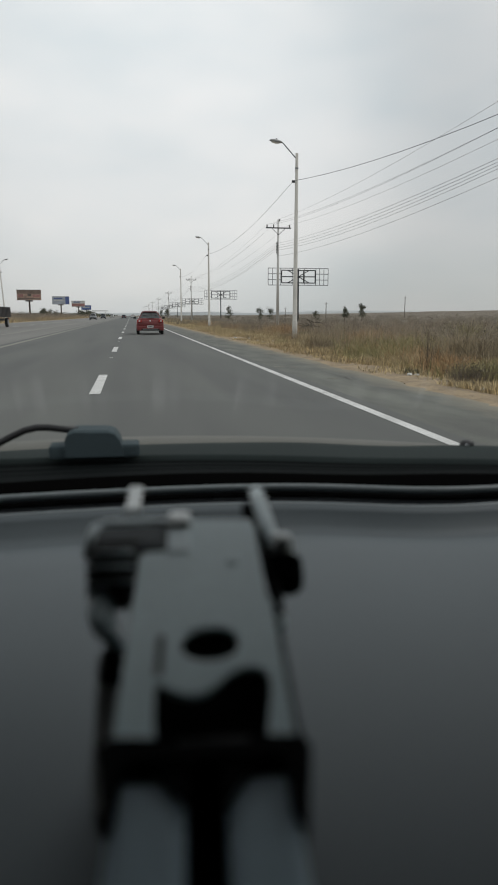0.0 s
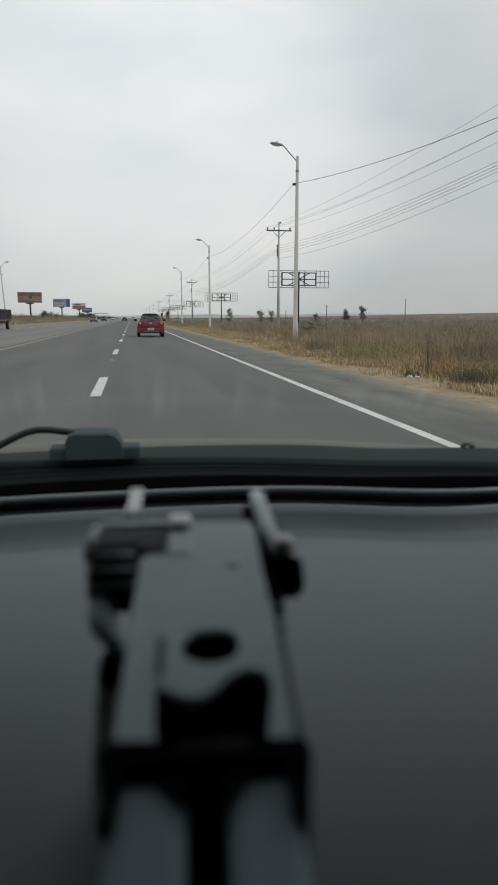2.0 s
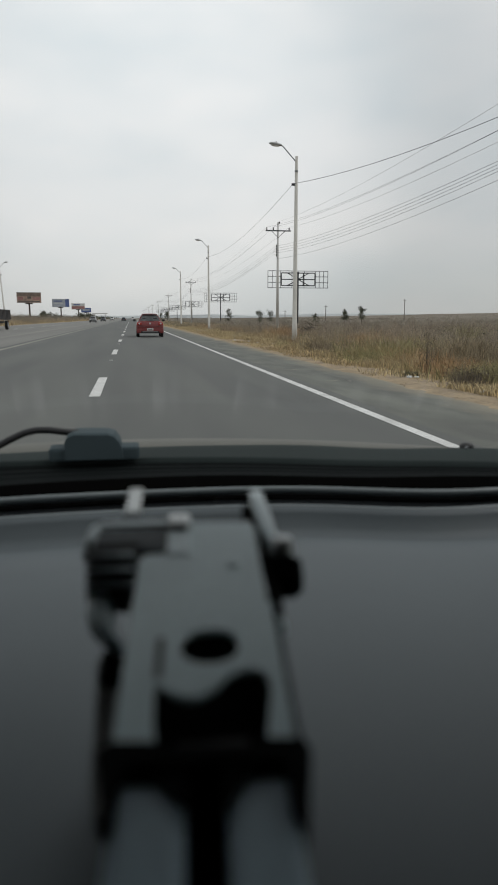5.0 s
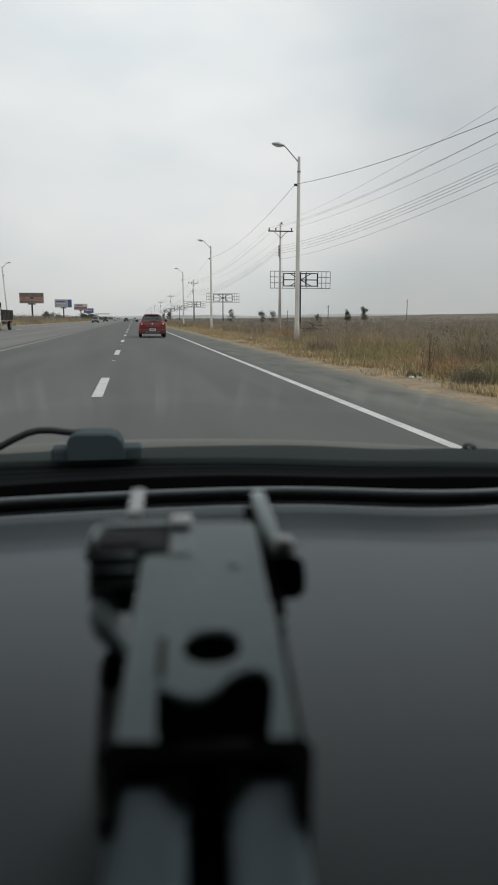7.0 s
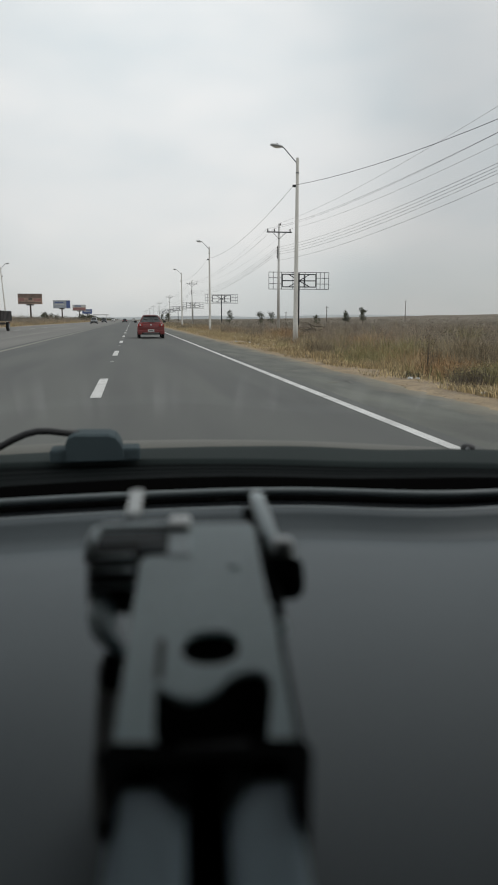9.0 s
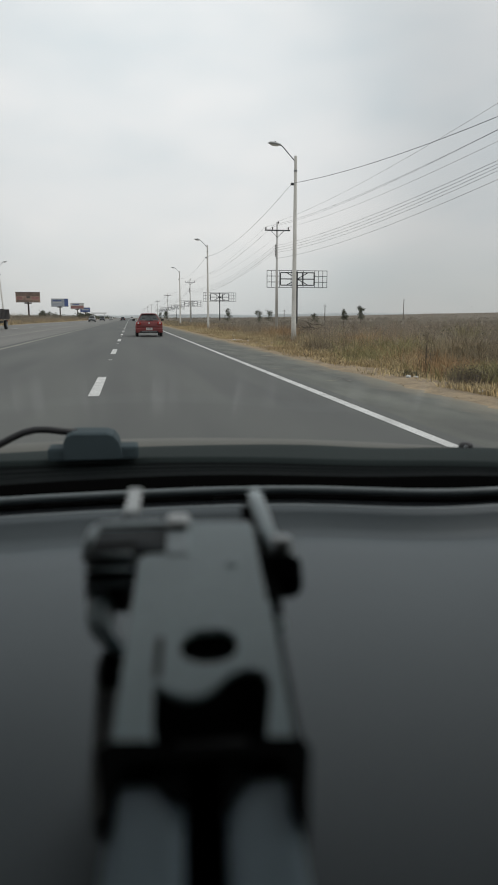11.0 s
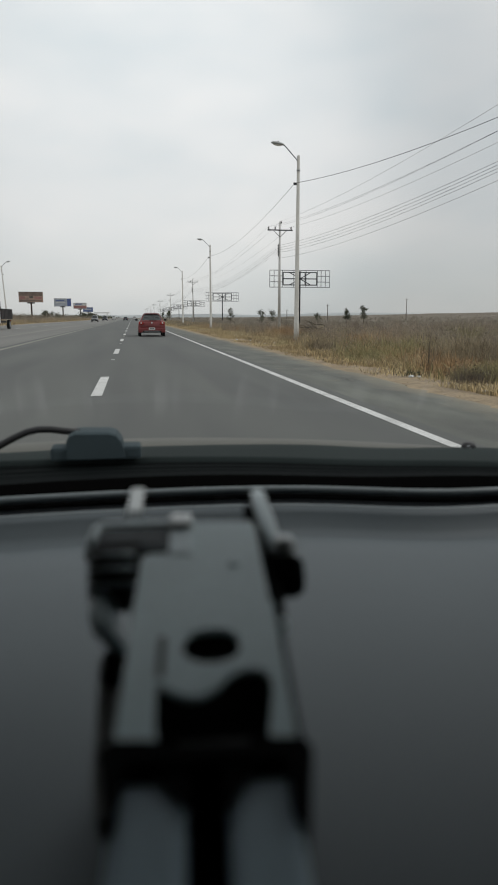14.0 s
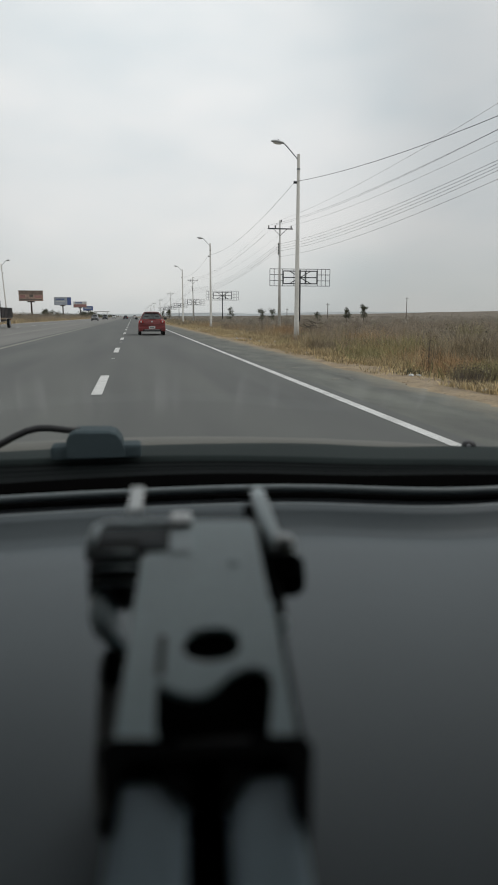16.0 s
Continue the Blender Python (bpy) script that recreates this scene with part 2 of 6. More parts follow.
M_HEAD = mat("clear_head_lamp", (0.62, 0.64, 0.64), 0.15, vary=0.1, bump=0)
M_PLATE = mat("white_plate", (0.62, 0.62, 0.60), 0.5, vary=0.08, bump=0)
M_BLACKPLASTIC = mat("black_plastic", (0.014, 0.014, 0.015), 0.55, vary=0.2, small=300, bump=0.1)
M_DASH = mat("grained_dark_grey_dashboard_vinyl", (0.098, 0.118, 0.128), 0.60, vary=0.08, big=6, small=900, bump=0.25, spec=0.35)
# paler than the dashboard so the edges carry their highlight in the colour
M_LIPSHINE = mat("dashboard_edge_with_highlight", (0.155, 0.182, 0.190), 0.5, vary=0.1, small=300, bump=0.1)
M_SLOT = mat("black_slot_plastic", (0.034, 0.038, 0.042), 0.8, vary=0.1, small=300, bump=0.1, spec=0.1)
M_COWL = mat("dark_grey_cowl_plastic", (0.030, 0.039, 0.038), 0.8, vary=0.15, big=6, small=400, bump=0.2, spec=0.06)
M_COWLB = mat("black_cowl_grille", (0.007, 0.009, 0.009), 0.85, vary=0.2, small=200, bump=0.2, spec=0.02)
M_FRIT = mat("black_glass_border", (0.003, 0.003, 0.003), 0.9, vary=0.1, bump=0, spec=0.0)
M_WIPER = mat("grey_wiper_cover", (0.060, 0.082, 0.090), 0.8, vary=0.1, big=10, small=300, bump=0.15, spec=0.12)
M_BONNET = mat("pale_beige_bonnet_paint", (0.145, 0.145, 0.130), 0.65, 0.0, vary=0.06, bump=0, spec=0.15)
M_LINER = mat("grey_headliner", (0.090, 0.096, 0.098), 0.95, vary=0.1, small=200, bump=0.2)
M_CABIN = mat("charcoal_cabin_trim", (0.045, 0.046, 0.048), 0.8, vary=0.1, small=200, bump=0.2)
M_MOUNT = mat("satin_grey_mount_plastic", (0.74, 0.90, 0.93), 0.36, vary=0.08, big=20, small=500, bump=0.1)
M_MOUNTL = mat("light_grey_mount_clip", (0.72, 0.745, 0.74), 0.36, 0.42, vary=0.08, big=20, small=400, bump=0.1)
M_MOUNTC = mat("pale_grey_mount_collar", (0.76, 0.87, 0.90), 0.38, 0.12, vary=0.08, big=20, small=500, bump=0.1)
M_RAIL = mat("slate_grey_mount_rail", (0.47, 0.60, 0.68), 0.42, vary=0.08, big=20, small=500, bump=0.1)
M_SHADOWPLATE = mat("dull_grey_shadow_plate", (0.26, 0.26, 0.25), 0.85, vary=0.1, small=300, bump=0.1, spec=0.1)
# black for the mount's rubber parts and for pieces that paint shade
M_RUBBERSHADE = mat("black_mount_rubber_and_shade", (0.005, 0.0056, 0.0058), 0.85, vary=0.1, small=300, bump=0.1, spec=0.05)
M_MOUNTD = mat("dark_grey_mount_plastic", (0.050, 0.068, 0.077), 0.5, vary=0.1, big=20, small=400, bump=0.1, spec=0.3)
M_SIGNBLUE = mat("blue_sign_face", (0.020, 0.105, 0.40), 0.5, vary=0.08, big=2, small=20, bump=0)
M_SIGNYELLOW = mat("amber_sign_face", (0.72, 0.36, 0.02), 0.5, vary=0.08, big=2, small=20, bump=0)
M_SIGNBROWN = mat("brown_sign_face", (0.17, 0.055, 0.030), 0.5, vary=0.1, big=2, small=20, bump=0)
M_SIGNWHITE = mat("white_sign_sheet", (0.70, 0.70, 0.68), 0.5, vary=0.08, bump=0)
M_SIGNBLACK = mat("black_sign_sheet", (0.02, 0.02, 0.02), 0.6, vary=0.1, bump=0)
M_WOOD = mat("weathered_grey_board", (0.19, 0.165, 0.14), 0.9, vary=0.3, big=1.5, small=18, bump=0.4, tint=(0.13, 0.11, 0.095))
M_WOODDARK = mat("carved_dark_lettering", (0.045, 0.032, 0.026), 0.9, bump=0)
M_TARP = mat("torn_dark_roofing", (0.035, 0.035, 0.036), 0.9, vary=0.3, big=1, small=6, bump=0.3)
M_PLASTER = mat("stained_pale_plaster", (0.44, 0.42, 0.38), 0.9, vary=0.25, big=0.8, small=9, bump=0.2)
# brown print, lightened to include the haze in front of the board
M_BBA = mat("billboard_hazed_brown_print", (0.55, 0.38, 0.29), 0.6, vary=0.4, big=0.35, small=1.2, bump=0, tint=(0.28, 0.20, 0.17))
M_BBB = mat("billboard_pale_blue_print", (0.46, 0.50, 0.56), 0.6, vary=0.2, big=0.3, small=1, bump=0)
M_BBC = mat("billboard_blue_print", (0.11, 0.16, 0.36), 0.6, vary=0.2, big=0.3, small=1, bump=0)
M_BBD = mat("billboard_pink_print", (0.42, 0.22, 0.20), 0.6, vary=0.3, big=0.3, small=1, bump=0)
# dark brown print with the same haze mixed into its colour
M_BBE = mat("billboard_hazed_dark_print", (0.25, 0.185, 0.15), 0.6, vary=0.35, big=0.5, small=1.5, bump=0)
M_LITTER = mat("pale_litter", (0.62, 0.63, 0.62), 0.6, vary=0.1, bump=0)
M_WINDSHIELD = glass("windshield_glass", (0.955, 0.96, 0.96), 0.8, streak_amt=0.055)
# unseen left panes, made nearly opaque to dim that side of the cabin
M_LIGHTCUT = glass("light_cutting_side_glass", (0.05, 0.052, 0.052), 0.8)
M_SIDEGLASS = glass("clear_side_glass", (0.80, 0.82, 0.81), 0.8)


# ---- mesh helpers ----
def part(name, bm, material, parent=None, label="", smooth=False):
    """Links a bmesh as one mesh object under a thing or under a part."""
    me = bpy.data.meshes.new(name)
    bm.normal_update()
    bm.to_mesh(me)
    bm.free()
    me.materials.append(material)
    if smooth:
        for p in me.polygons:
            p.use_smooth = True
    ob = new(name, me)
    ob.parent = parent
    if label:
        ob["label"] = label
    return ob


def thing(name, at, label, category, group="", kind="", turn=0):
    ob = new(name)
    ob.empty_display_size = 0.2
    ob.matrix_world = pose(*at, 0, 0, turn)
    return tagged(ob, label, category, group, kind)


def box(c, s, bevel=0.0, bm=None, rot=None):
    bm = bm or bmesh.new()
    made = bmesh.ops.create_cube(bm, size=1.0)["verts"]
    m = Matrix.Translation(c) @ (rot or Matrix.Identity(4)) @ Matrix.Diagonal((*s, 1))
    bmesh.ops.transform(bm, matrix=m, verts=made)
    if bevel:
        edges = list({e for v in made for e in v.link_edges})
        bmesh.ops.bevel(bm, geom=edges, offset=bevel, segments=2, affect="EDGES", profile=0.6)
    return bm


def tube(points, radii, seg=8, bm=None, cap=True):
    """A swept round bar along points; radii one number or one a point."""
    bm = bm or bmesh.new()
    pts = [Vector(p) for p in points]
    if not isinstance(radii, (list, tuple)):
        radii = [radii] * len(pts)
    rings = []
    side = None
    for i, p in enumerate(pts):
        d = (pts[min(i + 1, len(pts) - 1)] - pts[max(i - 1, 0)]).normalized()
        if side is None:
            side = d.cross(Vector((0.123, 0.2, 1.0)) if abs(d.z) < 0.9 else Vector((1, 0.1, 0))).normalized()
        side = (side - d * side.dot(d)).normalized()
        up = d.cross(side)
        rings.append([bm.verts.new(p + (side * math.cos(a) + up * math.sin(a)) * radii[i])
                      for a in (2 * math.pi * k / seg for k in range(seg))])
    for a, b in zip(rings, rings[1:]):
        for k in range(seg):
            bm.faces.new((a[k], a[(k + 1) % seg], b[(k + 1) % seg], b[k]))
    if cap:
        bm.faces.new(rings[0][::-1])
        bm.faces.new(rings[-1])
    return bm


def loft(rings, bm=None, cap=True, closed=True):
    bm = bm or bmesh.new()
    vs = [[bm.verts.new(p) for p in r] for r in rings]
    n = len(vs[0])
    for a, b in zip(vs, vs[1:]):
        for k in range(n if closed else n - 1):
            bm.faces.new((a[k], a[(k + 1) % n], b[(k + 1) % n], b[k]))
    if cap and closed:
        bm.faces.new(vs[0][::-1])
        bm.faces.new(vs[-1])
    return bm


def plate(outer, holes, low, high, m=None, bm=None):
    """A flat piece with an outline and holes, between two heights."""
    bm = bm or bmesh.new()
    edges = []
    for loop in (outer, *holes):
        vs = [bm.verts.new((x, y, high)) for x, y in loop]
        edges += [bm.edges.new((vs[i], vs[(i + 1) % len(vs)])) for i in range(len(vs))]
    faces = [g for g in bmesh.ops.triangle_fill(bm, edges=edges, use_beauty=True, use_dissolve=False, normal=(0, 0, 1))["geom"]
             if isinstance(g, bmesh.types.BMFace)]
    ext = bmesh.ops.extrude_face_region(bm, geom=faces)["geom"]
    moved = [v for v in ext if isinstance(v, bmesh.types.BMVert)]
    bmesh.ops.translate(bm, vec=(0, 0, low - high), verts=moved)
    bmesh.ops.recalc_face_normals(bm, faces=bm.faces)
    if m is not None:
        bmesh.ops.transform(bm, matrix=m, verts=bm.verts)
    return bm


def disc_ring(c, r, n=20, sy=1.0):
    return [(c[0] + r * math.cos(2 * math.pi * k / n), c[1] + r * sy * math.sin(2 * math.pi * k / n)) for k in range(n)]


def sheet(x0, x1, y0, y1, z, nx=1, ny=1, bm=None, height=None):
    bm = bm or bmesh.new()
    vs = [[bm.verts.new((x0 + (x1 - x0) * i / nx, y0 + (y1 - y0) * j / ny, z)) for i in range(nx + 1)] for j in range(ny + 1)]
    for j in range(ny):
        for i in range(nx):
            bm.faces.new((vs[j][i], vs[j][i + 1], vs[j + 1][i + 1], vs[j + 1][i]))
    if height:
        for v in bm.verts:
            v.co.z = height(v.co.x, v.co.y)
    return bm


def lettering(words, size, material, parent, at, rot=(90, 0, 0), depth=0.006, squeeze=1.0, name="lettering"):
    cu = bpy.data.curves.new("letters", "FONT")
    cu.body, cu.size, cu.extrude, cu.align_x, cu.align_y = words, size, depth, "CENTER", "CENTER"
    tmp = bpy.data.objects.new("letters", cu)
    scene.collection.objects.link(tmp)
    me = bpy.data.meshes.new_from_object(tmp)
    bpy.data.objects.remove(tmp)
    me.transform(pose(*at, *rot) @ Matrix.Diagonal((squeeze, 1, 1, 1)))
    me.materials.append(material)
    ob = new(name, me)
    ob.parent = parent
    return ob


def raw(name, verts, faces, material, label, category, kind="stuff", parent=None):
    me = bpy.data.meshes.new(name)
    me.from_pydata(verts, [], faces)
    me.materials.append(material)
    ob = new(name, me)
    ob.parent = parent
    return tagged(ob, label, category, "", kind) if parent is None else tagged(ob, label, "", "", kind)


# ---- the large structure: ground, roads, verge ----
def land(x, y):
    """Flat by the road, with low hills far out on the one side."""
    d = max(0.0, x - 300) / 900
    far = max(0.0, y - 300) / 1200
    z = -0.06 + 18 * min(1.0, d) * min(1.0, max(0.0, far)) + 3.0 * min(1.0, d) * noise.noise((x * 0.003, y * 0.002, 0))
    return z if x > 300 else -0.06


ground = part("ground", sheet(-2600, 2600, -2600, 4400, 0, 110, 140, height=land), M_SOIL)
tagged(ground, "dry brown soil plain with sparse scrub reaching the horizon", "ground", kind="structure")


def slab(name, x0, x1, z, material, label, category, y0=-420, y1=3000):
    bm = sheet(x0, x1, y0, y1, z, 1, 60)
    ext = bmesh.ops.extrude_face_region(bm, geom=list(bm.faces))["geom"]
    bmesh.ops.translate(bm, vec=(0, 0, -0.12), verts=[v for v in ext if isinstance(v, bmesh.types.BMVert)])
    bmesh.ops.recalc_face_normals(bm, faces=bm.faces)
    return tagged(part(name, bm, material), label, category, kind="structure")


road = slab("road", -5.35, 3.25, 0.0, M_ASPHALT, "grey asphalt carriageway of a straight highway", "road")
shoulder = slab("shoulder", 3.25, 4.85, -0.004, M_SHOULDER, "cracked weathered asphalt shoulder beside the lane", "road shoulder")
road_far = slab("road_opposite", -19.0, -5.35, -0.002, M_ASPHALT_PALE, "pale worn asphalt of the opposite carriageway", "road")


def ragged(x0, x1, y0, y1, z, step, wob, seed):
    """A strip of ground with uneven edges."""
    bm = bmesh.new()
    rows = []
    n = int((y1 - y0) / step)
    for j in range(n + 1):
        y = y0 + (y1 - y0) * j / n
        a = wob * noise.noise((y * 0.35, seed, 0)) + 0.6 * wob * noise.noise((y * 1.3, seed, 4)) + 0.4 * wob * noise.noise((y * 4.1, seed, 6))
        a = min(a, 0.13)
        b = 1.6 * wob * noise.noise((y * 0.12, seed + 9, 0)) + wob * noise.noise((y * 0.7, seed, 7))
        rows.append([bm.verts.new((x0 + a, y, z - 0.020)), bm.verts.new((x0 * 0.75 + x1 * 0.25 + a * 0.5, y, z + 0.012 + 0.02 * noise.noise((y * 2, seed, 1)))), bm.verts.new((x1 + b, y, z - 0.03))])
    for a, b in zip(rows, rows[1:]):
        for k in range(2):
            bm.faces.new((a[k], a[k + 1], b[k + 1], b[k]))
    return bm


tagged(part("verge", ragged(4.70, 6.3, -420, 420, 0.006, 0.2, 0.34, 2.0), M_SAND), "bare sandy verge between the asphalt and the dry grass", "verge", kind="structure")
tagged(part("verge_opposite", ragged(-21.0, -18.9, -420, 600, 0.004, 1.0, 0.3, 5.0), M_SAND), "bare sandy verge along the opposite carriageway", "verge", kind="structure")
tagged(part("dirt_track", ragged(6.0, 60, -6, 9.5, 0.010, 0.5, 0.8, 8.0), M_SAND), "sandy dirt track leaving the highway", "dirt track", kind="structure")

# road paint, with its own thin body
edge_line = sheet(2.91, 3.05, -420, 2500, 0.004, 1, 400)
for v in edge_line.verts:
    v.co.x += 0.012 * noise.noise((v.co.y * 0.4, v.co.x * 7, 0))
tagged(part("edge_line", edge_line, M_PAINT), "solid white edge line painted on the asphalt", "road marking", kind="structure")
yellow = sheet(-5.02, -4.86, -420, 2500, 0.004, 1, 400)
tagged(part("median_line", yellow, M_YELLOW_LINE), "faded yellow line between the carriageways", "road marking", kind="structure")
dash_bm = box((0, 1.75, 0.003), (0.17, 3.5, 0.004))
first = part("lane_dash", dash_bm, M_PAINT)
tagged(first, "white painted lane dash on grey asphalt", "road marking", group="dashes between the lanes", kind="structure")
first.matrix_world = pose(-0.59, 10.7, 0.001)
for k in list(range(-34, 0)) + list(range(1, 60)):
    copy_thing(first, pose(-0.59, 10.7 + 12.6 * k, 0.001))
far_dash = copy_thing(first, pose(-12.6, 40, 0.001))
far_dash["group"] = "dashes on the opposite carriageway"
for k in range(1, 24):
    copy_thing(far_dash, pose(-12.6, 40 + 12.6 * k, 0.001))
tagged(part("opposite_edge_line", sheet(-18.2, -18.05, -420, 2500, 0.004, 1, 50), M_PAINT), "white edge line of the opposite carriageway", "road marking", kind="structure")
tagged(part("opposite_inner_line", sheet(-8.1, -7.98, -420, 2500, 0.004, 1, 50), M_YELLOW_LINE), "worn inner line of the opposite carriageway", "road marking", kind="structure")


stud = part("road_stud", box((0, 0, 0.006), (0.10, 0.09, 0.012), 0.003), M_PAINT)
tagged(stud, "small white road stud between lane dashes", "road stud", "road studs")
stud.matrix_world = pose(-0.59, 20.0, 0)
for k in range(1, 16):
    copy_thing(stud, pose(-0.59, 20.0 + 12.6 * k, 0))


def ridge(name, x0, x1, y, top, seed, label):
    """A low far ridge that closes the plain."""
    n = 90
    bm = bmesh.new()
    rows = []
    for i in range(n + 1):
        x = x0 + (x1 - x0) * i / n
        h = top * min(1.0, 6 * i / n, 6 * (n - i) / n) * (0.55 + 0.45 * noise.noise((x * 0.0016, seed, 0)) + 0.14 * noise.noise((x * 0.012, seed, 3)))
        rows.append([bm.verts.new((x, y, -1)), bm.verts.new((x, y + 60, max(0.3, h * 0.8))), bm.verts.new((x, y + 260, max(0.4, h))), bm.verts.new((x, y + 500, -1))])
    for a, b in zip(rows, rows[1:]):
        for k in range(3):
            bm.faces.new((a[k], b[k], b[k + 1], a[k + 1]))
    return tagged(part(name, bm, M_HAZEHILL), label, "hill", kind="structure")


ridge("backdrop_ridge", -2500, 2600, 3000, 22, 1.0, "ridge on the horizon, paled by haze in its colour")
ridge("backdrop_hill", 240, 2600, 2300, 30, 6.0, "hills beyond the plain, paled by haze in their colour")


def crack(x, y, length, heading, rng, width=0.02):
    bm = bmesh.new()
    px_, py_, a = x, y, heading
    left, right = [], []
    n = max(3, int(length / 0.22))
    for i in range(n + 1):
        w = width * (0.4 + rng.random()) * math.sin(math.pi * (i + 0.3) / (n + 0.6))
        nx, ny = -math.sin(a), math.cos(a)
        left.append(bm.verts.new((px_ + nx * w, py_ + ny * w, 0.002)))
        right.append(bm.verts.new((px_ - nx * w, py_ - ny * w, 0.002)))
        a += rng.uniform(-0.5, 0.5)
        a += (heading - a) * 0.3
        px_, py_ = px_ + math.cos(a) * length / n, py_ + math.sin(a) * length / n
    for i in range(n):
        bm.faces.new((left[i], right[i], right[i + 1], left[i + 1]))
    return bm


rng = random.Random(4)
for i in range(6):
    on_edge = i % 2 == 0
    cx = rng.uniform(4.0, 4.6) if on_edge else rng.uniform(3.2, 4.3)
    c = part("pavement_crack", crack(cx, rng.uniform(6, 60), rng.uniform(1.0, 5.0) if on_edge else rng.uniform(0.4, 1.6), math.pi / 2 if on_edge else rng.uniform(0, 3.1), rng, 0.007), M_CRACK, shoulder)

for i in range(9):
    bmp = crack(rng.uniform(3.5, 4.5), rng.uniform(8, 40), rng.uniform(0.5, 1.6), rng.uniform(1.35, 1.75), rng, 0.045)
    part("dust_streak", bmp, M_DUST, shoulder)

for x, y, ln_, w in ((3.32, 15.9, 0.28, 0.06), (3.58, 15.7, 0.30, 0.06), (3.70, 12.7, 0.28, 0.05), (4.1, 21.5, 0.4, 0.09)):
    part("sand_streak", crack(x, y, ln_, rng.uniform(-0.2, 0.2), rng, w), M_SANDSTREAK, shoulder, "pale streak of blown sand")

# ---- the car that carries the camera ----
def edge_curve(y0, slope, bow, x, dip=0.0, dip_x=0.0, dip_w=1.0):
    """The run of an edge across the car: bowed, with a soft dip in front of the passenger; straighter towards the door pillars."""
    xc = min(max(x, -0.28), 0.50) if dip else x
    return y0 + slope * xc - bow * xc * xc - dip * math.exp(-((xc - dip_x) / dip_w) ** 2) - 0.35 * abs(x - xc)


XS = [-0.95 + 0.025 * i for i in range(61)]   # across the car
LIP1, LIP2 = (0.663, 0.015, 0.262, 0.028, 0.30, 0.11), (0.595, 0.012, 0.295, 0.024, 0.26, 0.09)
FRIT_E, COWL_M, COWL_E = (0.751, 0.026, 0.429, 0.020, 0.25, 0.11), (0.877, -0.085, 0.308, 0.015, 0.29, 0.11), (0.966, 0.015, 0.400, 0.025, 0.35, 0.08)
BON_E = (1.054, -0.014, 0.560)


def run(c, x):
    return edge_curve(*c[:3], x, *c[3:])


def between(a, b, f):
    """The curve a share f of the way from one edge to another."""
    return lambda x: run(a, x) * (1 - f) + run(b, x) * f


def strip(curves, zs, sag=0.0):
    """A surface between cross-car curves."""
    return loft([[(x, c(x) if callable(c) else run(c, x), z - sag * x * x) for x in XS] for c, z in zip(curves, zs)], closed=False)


own = thing("passenger_car", (0, 0, 0), "pale beige car with a dark grey dashboard on the lane", "car")
dash_rows = []
for s, z in ((0.0, 1.018), (0.003, 1.0300), (0.007, 1.0310), (0.012, 1.0265), (0.020, 1.0165), (0.032, 1.0120), (0.046, 1.0138), (0.070, 1.0195), (0.12, 1.0245), (0.20, 1.0260), (0.27, 1.0250), (0.34, 1.0195), (0.42, 1.007), (0.48, 0.990), (0.53, 0.96), (0.56, 0.72)):
    f = s / 0.56
    dash_rows.append([(x, (LIP2[0] - s) + (run(LIP2, x) - LIP2[0]) * (1 - f), z - 0.55 * s * s * max(0.0, 0.15 - x)) for x in XS])
dashboard = part("dashboard", loft(dash_rows, closed=False), M_DASH, own, "dark grey grained vinyl dashboard top", smooth=True)
part("vent_edge", tube([(x, run(LIP2, x), 1.0282) for x in XS], 0.0036, 8), M_LIPSHINE, dashboard, smooth=True)
part("front_edge", tube([(x, run(LIP1, x), 1.0275) for x in XS], 0.0040, 8), M_LIPSHINE, dashboard, smooth=True)
part("demister_slot", strip([LIP2, between(LIP2, LIP1, 0.33), between(LIP2, LIP1, 0.7), LIP1], [1.018, 1.008, 1.008, 1.018]), M_SLOT, dashboard, "black demister slot")
part("black_seam", strip([LIP1, between(LIP1, FRIT_E, 0.4), FRIT_E], [1.020, 1.021, 1.024]), M_FRIT, own)
grille_steps = [(0.0, 1.024), (0.22, 1.023), (0.26, 1.019), (0.50, 1.0195), (0.54, 1.0160), (0.78, 1.0165), (0.82, 1.0135), (1.0, 1.0135)]
cowl_grille = part("cowl_grille", strip([between(FRIT_E, COWL_M, f) for f, z in grille_steps], [z for f, z in grille_steps]), M_COWLB, own)
for f, z in ((0.24, 1.0215), (0.52, 1.0185), (0.80, 1.0155)):
    part("grille_rib", tube([(x, between(FRIT_E, COWL_M, f)(x), z) for x in XS], 0.0018, 6), M_COWLB, cowl_grille, smooth=True)
part("cowl_panel", strip([COWL_M, between(COWL_M, COWL_E, 0.03), between(COWL_M, COWL_E, 0.06), between(COWL_M, COWL_E, 0.12), between(COWL_M, COWL_E, 0.78), COWL_E, lambda x: run(COWL_E, x) + 0.006], [1.0125, 1.0190, 1.0199, 1.0200, 1.0196, 1.0180, 0.99]), M_COWL, own, smooth=True)
bonnet = loft([[(x, run(c, x) if e == 0 else max(run(c, x), 0.99), z - (0.010 + e) * (x + 0.2) ** 2) for x in XS]
               for c, z, e in (((0.974, *COWL_E[1:]), 1.000, 0), ((0.998, 0.0, 0.42, 0.02, 0.35, 0.12), 1.0140, 0), (BON_E, 1.0150, 0.0), ((1.30, 0, 0.30), 0.945, 0.02), ((1.70, 0, 0.30), 0.83, 0.03), ((1.80, 0, 0.30), 0.70, 0.03), ((1.82, 0, 0.3), 0.35, 0.0))], closed=False)
part("bonnet", bonnet, M_BONNET, own, "pale beige bonnet", smooth=True)

